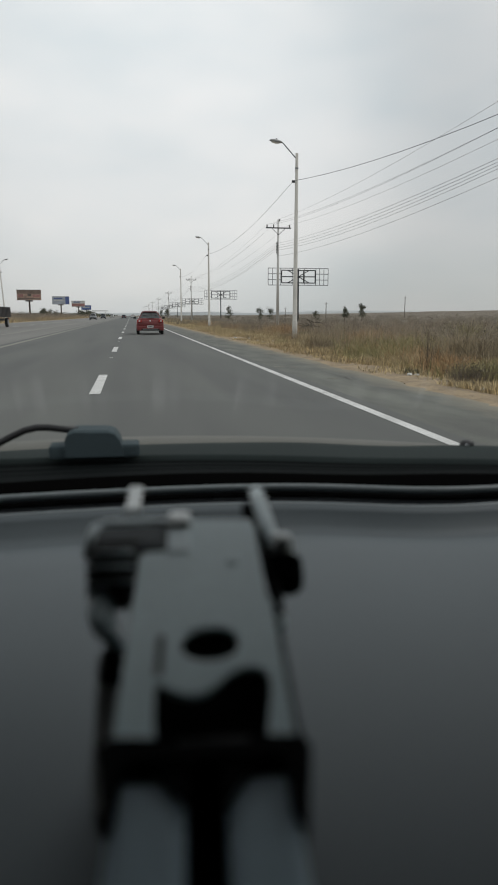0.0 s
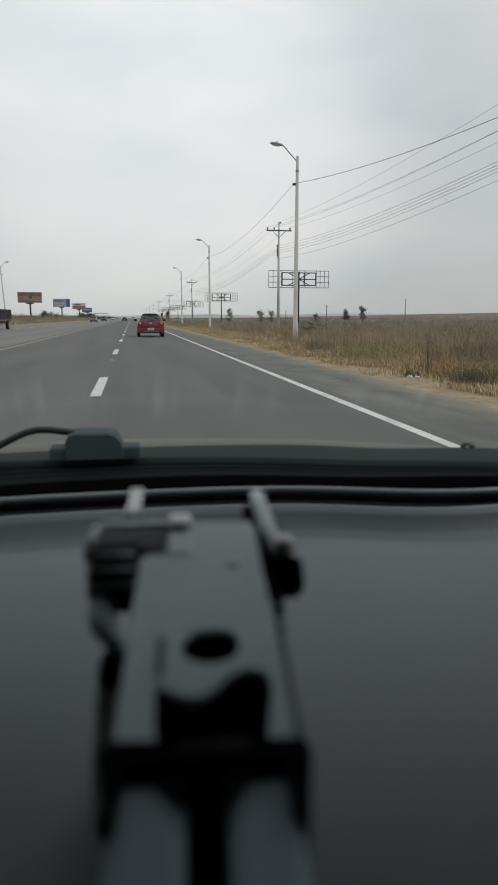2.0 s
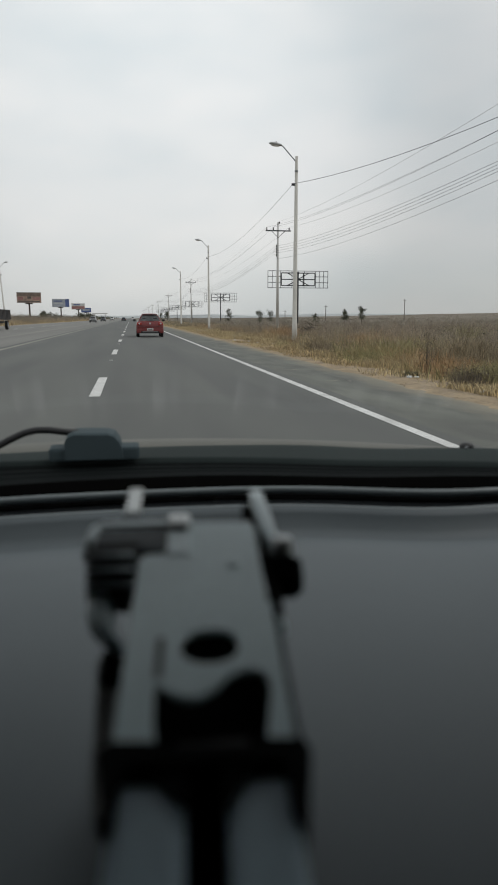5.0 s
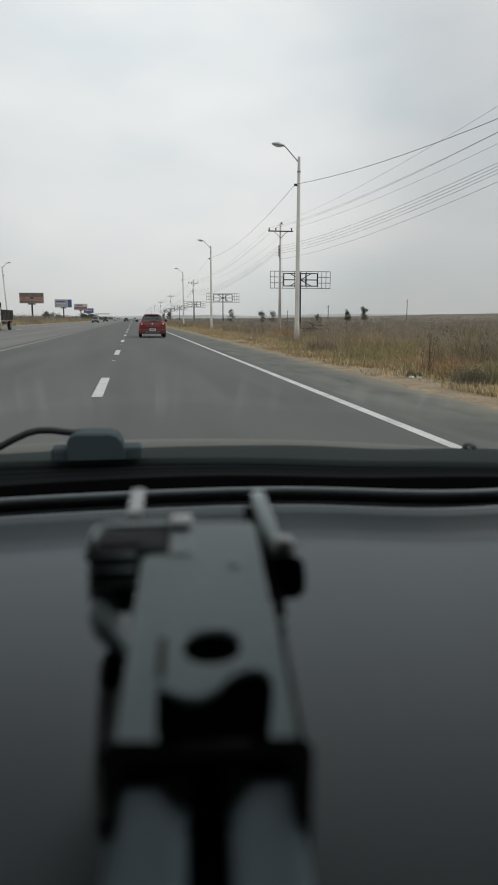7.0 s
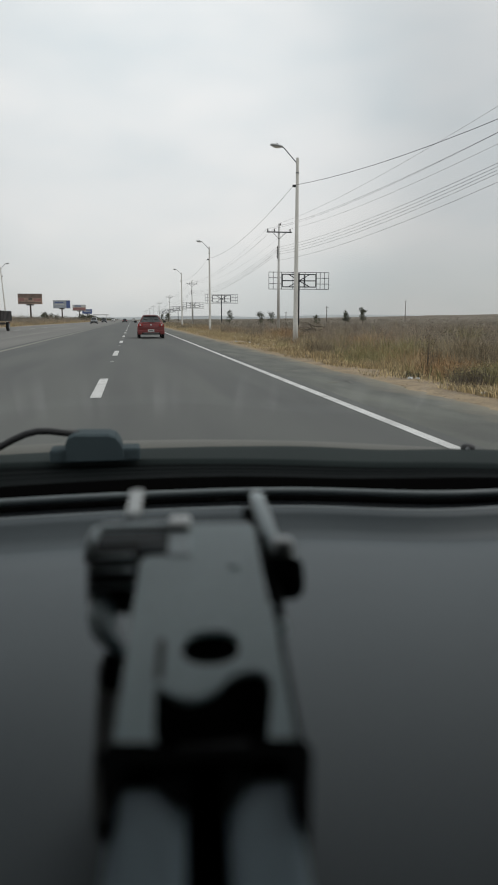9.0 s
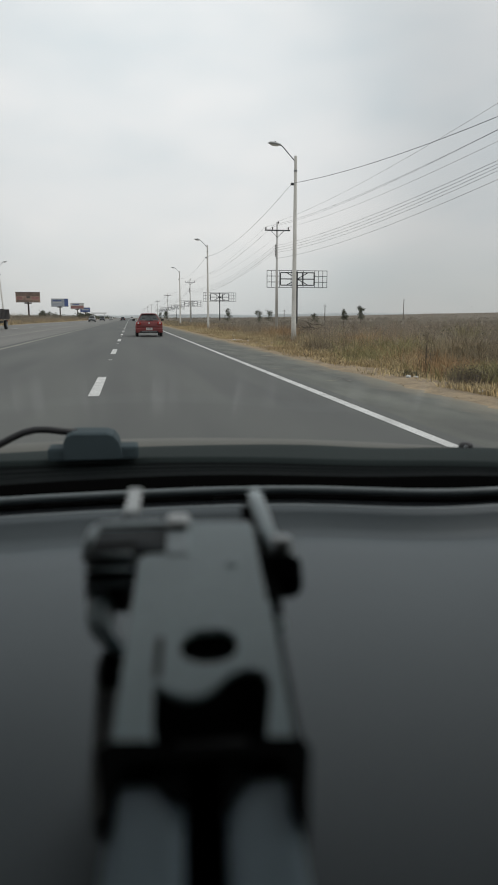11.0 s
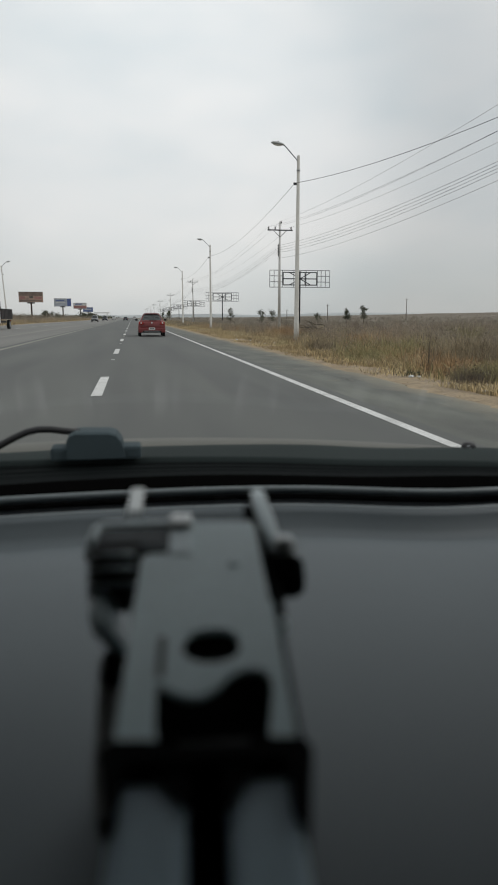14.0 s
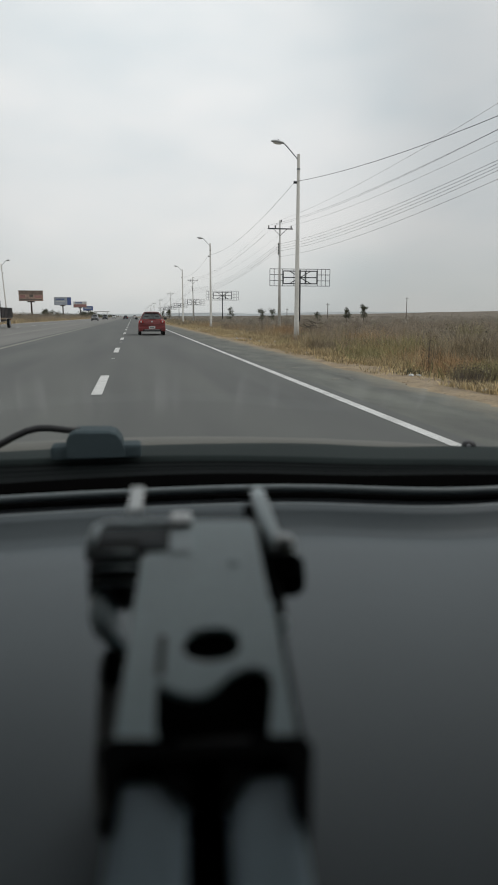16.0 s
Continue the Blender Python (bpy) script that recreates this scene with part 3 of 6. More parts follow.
# unseen block added on the driver's side to darken the dashboard's left
part("binnacle_light_block", loft([[(x, y, z) for x, z in ((-0.86, 1.0), (-0.86, 1.07), (-0.80, 1.135), (-0.55, 1.165), (-0.22, 1.155), (-0.160, 1.10), (-0.150, 1.0))] for y in (0.02, 0.05, 0.34, 0.40)]), M_CABIN, dashboard, smooth=False)
# visor-shaped board added out of view over the driver's side to block sky light
part("visor_light_block", loft([[(x, y, z) for y, z in ((0.355, 1.425), (0.53, 1.305), (0.535, 1.313), (0.360, 1.435))] for x in (-0.78, -0.77, -0.145, -0.135)]), M_LINER, own)
# wiper cover and arm
cover = [(-0.0850, 1.0275), (-0.0850, 1.050), (-0.0815, 1.0575), (-0.0740, 1.0610), (-0.0330, 1.0600), (-0.0245, 1.0570), (-0.0185, 1.0490), (-0.0150, 1.036), (-0.0145, 1.0275)]
part("wiper_cover", loft([[(x, y, 1.02 + (z - 1.02) * k) for x, z in cover] for y, k in ((0.845, 0.93), (0.849, 0.99), (0.875, 1.0), (0.895, 0.97), (0.903, 0.85))]), M_WIPER, own, "grey plastic wiper pivot cover")
part("wiper_foot", box((-0.050, 0.872, 1.0315), (0.112, 0.036, 0.017), 0.004), M_WIPER, own)
part("wiper_arm", tube([(-0.070, 0.868, 1.0580), (-0.086, 0.866, 1.0595), (-0.105, 0.865, 1.0625), (-0.120, 0.864, 1.0630), (-0.134, 0.863, 1.0600), (-0.150, 0.862, 1.053), (-0.175, 0.86, 1.040), (-0.22, 0.86, 1.025), (-0.45, 0.86, 1.025)], 0.0044, 8), M_BLACKPLASTIC, own, smooth=True)
nozzle = part("washer_nozzle", tube([(0.468, 0.885, 1.008), (0.468, 0.885, 1.0205), (0.468, 0.885, 1.0238), (0.468, 0.885, 1.0252)], [0.0105, 0.0100, 0.0078, 0.004], 14), M_BLACKPLASTIC, own, smooth=True)
part("nozzle_jet", tube([(0.463, 0.876, 1.0195), (0.463, 0.873, 1.0195)], 0.0028, 8), M_STEEL, nozzle)

# cabin shell: windshield, roof, sides, back
WX0, WX1 = -0.95, 0.55
head = [(x, 0.345 - 0.10 * (x + 0.2) ** 2, 1.45 - 0.03 * (x + 0.2) ** 2) for x in XS]
base = [(x, run(FRIT_E, x) - 0.01, 1.028) for x in XS]
pane = part("windshield", loft([base, [tuple(Vector(a).lerp(Vector(b), 0.5) + Vector((0, 0.03, 0.02))) for a, b in zip(base, head)], head], closed=False), M_WINDSHIELD, own, "clear windshield glass", smooth=True)
pane.visible_shadow = False
roof = loft([[(x, y, z - 0.03 * (x + 0.2) ** 2) for x in XS] for y, z in ((0.355, 1.45), (0.16, 1.480), (-0.3, 1.51), (-1.2, 1.54), (-2.1, 1.48), (-2.5, 1.10), (-2.55, 0.40))], closed=False)
roof_ob = part("roof", roof, M_LINER, own, smooth=True)
m = roof_ob.modifiers.new("thickness", "SOLIDIFY")
m.thickness, m.offset = 0.03, 1
for sx, nm in ((WX0, "left"), (WX1, "right")):
    side = plate([(-2.5, 0.35), (1.75, 0.35), (1.75, 0.80), (0.70, 1.00), (0.335, 1.445), (-0.3, 1.50), (-2.0, 1.50), (-2.5, 1.05)],
                 [[(0.47, 1.02), (0.28, 1.36), (-0.75, 1.44), (-0.75, 1.02)], [(-0.85, 1.02), (-0.85, 1.44), (-1.75, 1.42), (-1.95, 1.05)]],
                 -0.02, 0.02, Matrix.Translation((sx, 0, 0)) @ Matrix(((0, 0, 1, 0), (1, 0, 0, 0), (0, 1, 0, 0), (0, 0, 0, 1))))
    sp = part("side_panel", side, M_CABIN, own)
    tp = box((sx, -0.165, 1.22), (0.006, 1.21, 0.46))
    for wb in (tp, box((sx, -1.40, 1.23), (0.006, 1.14, 0.44))):
        part("side_window", wb, M_LIGHTCUT if sx < 0 else M_SIDEGLASS, sp, "side window darkened to cut light from the left" if sx < 0 else "clear side window")
# outer skin of the car
def arch(cy, r=0.335, n=10):
    return [(cy + r * math.cos(math.pi * k / n), 0.26 + r * math.sin(math.pi * k / n)) for k in range(n + 1)]


for sx, out in ((WX0, -1), (WX1, 1)):
    skin_outline = [(1.80, 0.26)] + arch(1.15) + arch(-1.75) + [(-2.55, 0.26), (-2.56, 0.80), (-2.50, 1.06), (-2.08, 1.49), (-0.3, 1.512), (0.325, 1.455), (0.72, 1.00), (1.70, 0.84), (1.80, 0.72)]
    skin_turn = Matrix(((0, 0, 1, 0), (1, 0, 0, 0), (0, 1, 0, 0), (0, 0, 0, 1)))
    skin = part("body_side", plate(skin_outline, [[(0.45, 1.03), (0.27, 1.35), (-0.74, 1.43), (-0.74, 1.03)], [(-0.86, 1.03), (-0.86, 1.43), (-1.74, 1.41), (-1.93, 1.06)]], -0.012, 0.012,
                                  Matrix.Translation((sx + out * 0.034, 0, 0)) @ skin_turn), M_BONNET, own, "pale beige painted side")
    for yy, hh in ((0.46, 0.56), (-0.80, 1.0), (-1.28, 0.5)):
        part("door_gap", box((sx + out * 0.0465, yy, 0.30 + hh * 0.5 + (0.15 if hh == 0.5 else 0)), (0.003, 0.010, hh)), M_FRIT, skin)
    for yy in (-0.62, -1.12):
        part("door_handle", box((sx + out * 0.058, yy, 0.90), (0.024, 0.18, 0.03), 0.008), M_BLACKPLASTIC, skin)
    part("rubbing_strip", box((sx + out * 0.052, -0.34, 0.60), (0.014, 2.1, 0.06), 0.005), M_BLACKPLASTIC, skin)
    mir = part("door_mirror", box((sx + out * 0.135, 0.34, 1.06), (0.17, 0.09, 0.13), 0.03), M_BLACKPLASTIC, own)
    part("mirror_glass", box((sx + out * 0.135, 0.292, 1.06), (0.13, 0.004, 0.10), 0.001), M_CARGLASS, mir)
    part("headlight", box((sx - out * 0.20, 1.80, 0.66), (0.30, 0.09, 0.15), 0.03), M_HEAD, own)
    part("tail_light", box((sx - out * 0.09, -2.545, 0.88), (0.17, 0.06, 0.30), 0.02), M_TAIL, own)
part("roof_skin", loft([[(x, y, z + 0.042 - 0.03 * (x + 0.2) ** 2) for x in XS] for y, z in ((0.335, 1.45), (0.16, 1.482), (-0.3, 1.512), (-1.2, 1.542), (-2.1, 1.485))], closed=False), M_BONNET, own, "pale beige roof", smooth=True)
rear = part("tailgate", box((-0.2, -2.575, 0.70), (1.44, 0.05, 0.76), 0.02), M_BONNET, own)
part("rear_window", loft([[(x, -2.115, 1.475), (x, -2.13, 1.50), (x, -2.53, 1.13), (x, -2.515, 1.105)] for x in (-0.84, 0.44)]), M_CARGLASS, rear)
for yy in (1.84, -2.60):
    part("bumper", box((-0.2, yy, 0.44), (1.52, 0.14, 0.20), 0.05), M_BLACKPLASTIC, own)
part("grille", box((-0.2, 1.815, 0.66), (0.62, 0.05, 0.12), 0.015), M_DARKSTEEL, own)
part("floor_pan", box((-0.2, -0.4, 0.36), (1.5, 4.2, 0.04)), M_CABIN, own)


def wheel(parent, at, r, w, axis=0):
    """A wheel whose axle runs across its car."""
    x, y, z = at
    tyre_bm = tube([(x - w / 2, y, z), (x - w / 2 + 0.02, y, z), (x + w / 2 - 0.02, y, z), (x + w / 2, y, z)], [r * 0.93, r, r, r * 0.93], 20)
    rim_bm = tube([(x - w / 2 - 0.006, y, z), (x + w / 2 + 0.006, y, z)], [r * 0.62] * 2, 16)
    wh = part("wheel", tyre_bm, M_TYRE, parent)
    part("rim", rim_bm, M_STEEL, wh)


for wx in (-0.93, 0.53):
    for wy in (1.15, -1.75):
        wheel(own, (wx, wy, 0.29), 0.29, 0.17)

# ---- the phone mount on the dashboard ----
MP0 = Vector((0.0101, 0.1019, 1.1193))
mv, mw = Vector((0.093, 0.975, 0.202)).normalized(), Vector((0.995, -0.098, 0.015))
mw = (mw - mv * mw.dot(mv)).normalized()
mn = mw.cross(mv)
MM = Matrix.Translation(MP0) @ Matrix((mw, mv, mn)).transposed().to_4x4() @ Matrix.Diagonal((0.001, 0.001, 0.001, 1))
mount = thing("phone_mount", (0.02, 0.17, 1.03), "grey and black plastic phone mount standing on the dashboard", "phone mount")
MOUNT_IN = mount.matrix_world.inverted()


def mount_part(name, bm, material, label="", bevel=0.0, smooth=False):
    if bevel:
        bmesh.ops.bevel(bm, geom=[e for e in bm.edges if len(e.link_faces) == 2 and e.calc_face_angle() > 0.9], offset=bevel, segments=2, affect="EDGES", profile=0.6)
    bmesh.ops.transform(bm, matrix=MOUNT_IN @ MM, verts=bm.verts)
    return part(name, bm, material, mount, label, smooth)


def rounded(c, rx, ry, power=2.6, n=28):
    """A soft-cornered slot outline."""
    pts = []
    for k in range(n):
        a = 2 * math.pi * k / n
        ca, sa = math.cos(a), math.sin(a)
        pts.append((c[0] + rx * math.copysign(abs(ca) ** (2 / power), ca), c[1] + ry * math.copysign(abs(sa) ** (2 / power), sa)))
    return pts


wave = [(14.0, 27.5), (13.4, 30.6), (11.2, 32.4), (7.6, 32.0), (5.0, 30.4), (2.4, 27.4), (-0.4, 25.2), (-3.0, 24.6), (-6.0, 25.8), (-10.2, 29.4), (-10.0, 18.0), (-8.8, 10.6), (11.4, 10.4), (12.6, 18.0)]
arm_outline = [(-17.4, 9), (17, 9), (16.2, 58), (15.6, 94), (14.4, 97.4), (-9, 98.4), (-9, 80.5), (-15.5, 80.5), (-17.2, 78)]
mount_part("arm", plate(arm_outline, [rounded((1.5, 40.5), 6.5, 5.9, 2.3), wave], -1.6, 0), M_MOUNT, "satin grey arm")
# black sheet that makes the arm's openings dark
mount_part("arm_dark_sheet", box((0, 45, -9), (32, 86, 3)), M_RUBBERSHADE)
mount_part("inner_block", box((1.4, 16.0, -6.8), (15, 6, 2.0), 0.8), M_BLACKPLASTIC)
mount_part("arm_slot", box((-9.6, 37.2, 0.0), (1.7, 13, 0.5), 0.2), M_MOUNTD)
mount_part("moulding_pip", tube([(8.5, 74, -0.1), (8.5, 74, 0.5)], [1.8, 1.5], 12), M_MOUNT)
# plate added left of the arm in place of the mount's soft shadow
mount_part("shadow_plate", plate([(-28.2, 62), (-26.6, 66), (-14, 66), (-14, 14), (-22.5, 14), (-24.6, 24), (-26.0, 40)], [], -27, -20), M_SHADOWPLATE, "dull grey plate standing in for the mount's shadow", 1.2)
mount_part("clamp_bar", plate([(-16.4, -5.0), (-15.4, -2.0), (-15.2, 7.2), (-13.5, 8.4), (13.5, 8.2), (14.6, 7.2), (14.6, -2.0), (15.8, -5.0), (17.4, -3.0), (19.6, 9.0), (18.4, 12.0), (11.6, 12.6), (9, 11.4), (-7, 11.6), (-10.0, 13.2), (-17.5, 13.8), (-20.0, 11.5)], [], -9, 0.6), M_RUBBERSHADE, "black clamp bar")
for a_, w_ in ((-10.1, 13.2), (9.7, 12.6)):
    # the rails rise from under the clamp bar towards the eye
    mount_part("rail", box((a_, -23.5, -3.6), (w_, 60, 5), 2.2, rot=Matrix.Rotation(radians(-1.4), 4, "X")), M_RAIL)
# thin black triangles paint the clamp bar's slanting shadow on the rails
for shadow_tri in ([(-10.8, 9.0), (-3.2, 9.0), (-3.2, -0.8)], [(10.4, 9.0), (3.2, -1.0), (3.2, 9.0)]):
    mount_part("rail_shadow_wedge", plate(shadow_tri, [], -1.4, -0.3), M_RUBBERSHADE)
# black sheet that makes the gap between the rails dark
mount_part("rail_dark_sheet", box((0, -22, -12), (34, 60, 3)), M_RUBBERSHADE)
knob_bm = bmesh.new()
ring = []
for k in range(48):
    a = 2 * math.pi * k / 48
    rr = 9.5 if k % 4 < 2 else 8.2
    ring.append((math.cos(a) * rr, math.sin(a) * rr))
loft([[(x, 78.5 + c * s, -6.0 + d * s) for c, d in ring] for x, s in ((-31.0, 0.80), (-29.8, 0.95), (-28.4, 1.0), (-18.6, 1.0), (-17.4, 0.98))], bm=knob_bm)
mount_part("ribbed_knob", knob_bm, M_BLACKPLASTIC, "black ribbed tightening knob")
# thin pale bars paint the lit edges of the knob's ribs towards the eye
for a, mt in ((110, M_MOUNTC), (134, M_MOUNTC), (157, M_MOUNTC)):
    ca_, sa_ = math.cos(radians(a)), math.sin(radians(a))
    mount_part("knob_rib", tube([(-29.8, 78.5 + 10.3 * ca_, -6 + 10.3 * sa_), (-18.2, 78.5 + 10.3 * ca_, -6 + 10.3 * sa_)], 0.55, 8), mt, smooth=True)
mount_part("knob_housing", box((-20.4, 87.8, -2.5), (22.4, 13.5, 7.0), 2.2), M_MOUNTD, "dark grey knob housing")
mount_part("housing_ridge", box((-20.0, 87.4, 1.0), (20.0, 0.8, 0.4), 0.15), M_BLACKPLASTIC)
mount_part("housing_rim", tube([(-31.2, 82, -1.5), (-31.4, 90, -0.6), (-30.8, 94.4, 0.0), (-28.6, 96.2, -0.2), (-9.8, 96.0, -0.2)], 2.1, 10), M_MOUNTC, smooth=True)
mount_part("collar", loft([[(-9.8, y, -1.0), (-3.4, y, -1.0), (-3.4, y, z * 0.6), (-4.0, y, z), (-9.2, y, z), (-9.8, y, z * 0.6)] for y, z in ((79.0, 0.15), (80.0, 0.5), (94.0, 1.3), (95.5, 1.3))]), M_MOUNTC, "grey collar")
# lighter material than the collar paints the brightness of its sky-facing top
mount_part("collar_lit_cap", loft([[(-9.9, y, -1.4), (-3.3, y, -1.4), (-3.3, y, z - 0.8), (-4.2, y, z), (-9.0, y, z), (-9.9, y, z - 0.8)] for y, z in ((92.0, 1.5), (92.6, 2.8), (95.4, 3.2), (99.4, 2.2), (101.0, 0.6))]), M_MOUNTL, "collar cap in lighter grey for its lit top")
mount_part("clip", box((-21.6, 115.2, -1.5), (4.6, 17.6, 2.4), 0.8), M_MOUNTL, "light grey end clip")
strap_bm = bmesh.new()
loft([[(xa + (xb - xa) * k / 6, y, z + 1.3 * math.sin(math.pi * k / 6)) for k in range(7)] + [(xb, y, z - 1.6), (xa, y, z - 1.6)]
      for y, xa, xb, z in ((118.8, 16.0, 20.6, -1.0), (112.0, 16.3, 21.0, -1.0), (103.0, 17.0, 21.8, -1.1), (95.0, 17.8, 22.2, -1.4), (88.0, 18.8, 22.8, -2.2), (83.0, 20.0, 22.8, -3.2))], bm=strap_bm)
bmesh.ops.recalc_face_normals(strap_bm, faces=strap_bm.faces)
mount_part("strap", strap_bm, M_MOUNTC, "light grey metal strap", smooth=True)
mount_part("strap_back", box((15.4, 104, -5), (4.4, 20, 4), 0.8), M_RUBBERSHADE)
mount_part("hinge_rod", tube([(-26, 104, -15), (22, 104, -15)], 2.0, 12), M_BLACKPLASTIC)
# black strip added as the shade between arm and strap
mount_part("strap_shadow", box((17.4, 79, -5.4), (2.4, 34, 6), 0.6), M_RUBBERSHADE)
hexa = [(math.cos(math.pi * (k + 0.5) / 3) * 6.6, math.sin(math.pi * (k + 0.5) / 3) * 6.6) for k in range(6)]
mount_part("hinge_nut", loft([[(x, 73.0 + c * s, -4 + d * s) for c, d in hexa] for x, s in ((17.6, 1), (24.6, 1), (27.0, 0.72))]), M_RUBBERSHADE, "black hinge nut")
mount_part("bolt_head", tube([(20, 81.5, -1.4), (24.6, 81.5, -1.4), (25.8, 81.5, -1.4)], [4.6, 4.6, 3.2], 14), M_MOUNTL, smooth=True)
mount_part("side_seam", box((18.1, 32, -1.6), (0.9, 40, 1.6), 0.2), M_MOUNTD)
mount_part("hinge_tongue", box((18.8, 62, -4), (2.6, 12, 6), 0.6), M_RUBBERSHADE)
for sx in (-16.5, 16.9):
    mount_part("side_wall", box((sx, 34, -5.9), (1.1, 50, 8), 0.3), M_MOUNT)
mount_part("pivot_bracket", tube([(-26.8, 71, -8), (-26.6, 65, -8), (-25.4, 59, -8), (-22.8, 54.2, -8.4), (-19.8, 51.2, -9)], [3.4, 3.7, 3.2, 2.0, 1.0], 10), M_MOUNT, smooth=True)
mount_part("pivot_bracket", tube([(19.0, 57.5, -6), (19.4, 53.5, -6), (18.8, 50.5, -6.4)], [1.2, 1.3, 0.8], 10), M_MOUNT, smooth=True)
# black block stands for the dark shadow below the bracket
mount_part("shadow_block", box((-22.4, 51.5, -14.0), (5.4, 11.0, 6), 2.2), M_RUBBERSHADE)
stem_top = MOUNT_IN @ (MM @ Vector((0, 62, -10)))
part("stem", tube([stem_top, (stem_top.x * 0.5, stem_top.y * 0.5, 0.050), (0.002, 0.072, 0.016)], [0.012, 0.014, 0.017], 14), M_BLACKPLASTIC, mount, smooth=True)
part("base_pad", tube([(0.002, 0.072, -0.006), (0.002, 0.072, 0.005), (0.002, 0.072, 0.016)], [0.031, 0.031, 0.018], 28), M_RUBBERSHADE, mount, smooth=True)


# ---- roadside things: poles, wires, billboards ----
def light_pole(at, lean=0.0, label="pale concrete street light pole with a curved arm beside the road", group="street lights along the road", turn=0, height=9.2):
    p = thing("street_lamp", at, label, "street lamp", group, turn=turn)
    p.matrix_world = p.matrix_world @ pose(0, 0, 0, 0, lean, 0)
    part("pole", tube([(0, 0, -0.1), (0, 0, 0.9), (0, 0, 0.901), (0, 0, height)], [0.145, 0.130, 0.125, 0.070], 14), M_CONCRETE, p, smooth=True)
    part("pole_collar", tube([(0, 0, height - 0.75), (0, 0, height - 0.68)], 0.09, 14), M_STEEL, p)
    part("arm", tube([(0, 0, height - 0.30), (-0.08, 0, height - 0.20), (-0.62, 0, height + 0.36), (-0.72, 0, height + 0.46), (-0.92, 0, height + 0.51)], 0.028, 8), M_STEEL, p, smooth=True)
    z = height + 0.49
    hd = part("lamp_head", loft([[(x, w * c, z + h * s + dz) for c, s in ((1, 0), (0.75, 0.8), (0, 1.0), (-0.75, 0.8), (-1, 0), (-0.7, -0.35), (0, -0.45), (0.7, -0.35))]
                              for x, w, h, dz in ((-0.76, 0.05, 0.05, 0), (-0.84, 0.11, 0.08, 0), (-1.08, 0.15, 0.10, 0.03), (-1.30, 0.13, 0.08, 0.06), (-1.40, 0.06, 0.04, 0.07))]), M_LAMP, p, "grey lamp head", smooth=True)
    part("lens", loft([[(x, w * c, z - 0.03 - h * s + dz) for c, s in ((1, 0), (0.6, 0.8), (0, 1), (-0.6, 0.8), (-1, 0), (0, -0.1))] for x, w, h, dz in ((-0.92, 0.08, 0.04, 0), (-1.10, 0.12, 0.06, 0.02), (-1.30, 0.08, 0.04, 0.05))]), M_LENS, hd)
    part("photocell", tube([(-1.05, 0, z + 0.11), (-1.05, 0, z + 0.17)], 0.03, 8), M_DARKSTEEL, hd)
    part("bracket", box((-0.16, 0, height - 1.35), (0.16, 0.06, 0.12), 0.01), M_DARKSTEEL, p)
    return p


lamp_a = light_pole((8.48, 35.2, 0))
LAMP_Y = [75.0, 117.0]
for y in LAMP_Y:
    copy_thing(lamp_a, pose(8.45, y, -0.32))
lamp_left = light_pole((-19.5, 114, 0), label="street light pole on the far side of the opposite carriageway", group="street lights opposite", turn=180, lean=3.0)


def utility_pole(at, label="concrete power pole with a steel crossarm and insulators in dry scrub", group="power poles along the road", height=9.9, cross=1.15):
    p = thing("utility_pole", at, label, "utility pole", group)
    part("pole", tube([(0, 0, -0.1), (0, 0, height)], [0.15, 0.075], 12), M_PALEPOLE, p, smooth=True)
    ca = part("crossarm", box((0, -0.14, height - 0.75), (cross * 2, 0.09, 0.10), 0.012), M_DARKSTEEL, p)
    for sx in (-1, 1):
        part("brace", tube([(sx * 0.62, -0.15, height - 0.78), (0, -0.15, height - 1.35)], 0.022, 6), M_DARKSTEEL, ca)
    for x in (-1.05, -0.45, 1.0):
        part("insulator", tube([(x, -0.14, height - 0.70), (x, -0.14, height - 0.62), (x, -0.14, height - 0.58), (x, -0.14, height - 0.52), (x, -0.14, height - 0.46)], [0.03, 0.075, 0.045, 0.07, 0.03], 8), M_INSUL, ca)
    part("top_insulator", tube([(0.12, -0.05, height - 0.15), (0.12, -0.05, height - 0.02), (0.12, -0.05, height + 0.03)], [0.04, 0.07, 0.03], 8), M_INSUL, p)
    for i in range(4):
        part("spool", tube([(-0.16, -0.10, height - 2.15 - 0.26 * i), (-0.16, -0.10, height - 2.02 - 0.26 * i)], 0.055, 8), M_INSUL, p)
    part("rack", box((-0.12, -0.08, height - 2.5), (0.05, 0.06, 1.1), 0.01), M_DARKSTEEL, p)
    return p


util_a = utility_pole((13.3, 62, 0), height=9.65)
UTIL = [(13.3, 62)] + [(13.4, 62 + 92 * k) for k in range(1, 8)]
for x, y in UTIL[1:]:
    copy_thing(util_a, pose(x, y, 0))
UTIL0 = (13.2, 7.0)
corner_pole = utility_pole((*UTIL0, 0), "concrete corner power pole with double crossarms and stay wires", "power poles along the road", 10.2, 1.3)
part("second_crossarm", box((0, 0.1, 9.05), (0.10, 2.2, 0.10), 0.012), M_DARKSTEEL, corner_pole)
part("lower_crossarm", box((0, -0.14, 7.70), (2.4, 0.09, 0.10), 0.012), M_DARKSTEEL, corner_pole)
part("cable_coil", tube([(-0.2, -0.12 + 0.22 * math.sin(a), 7.6 + 0.32 * math.cos(a)) for a in (2 * math.pi * k / 20 for k in range(21))], 0.03, 6, cap=False), M_WIRE, corner_pole)
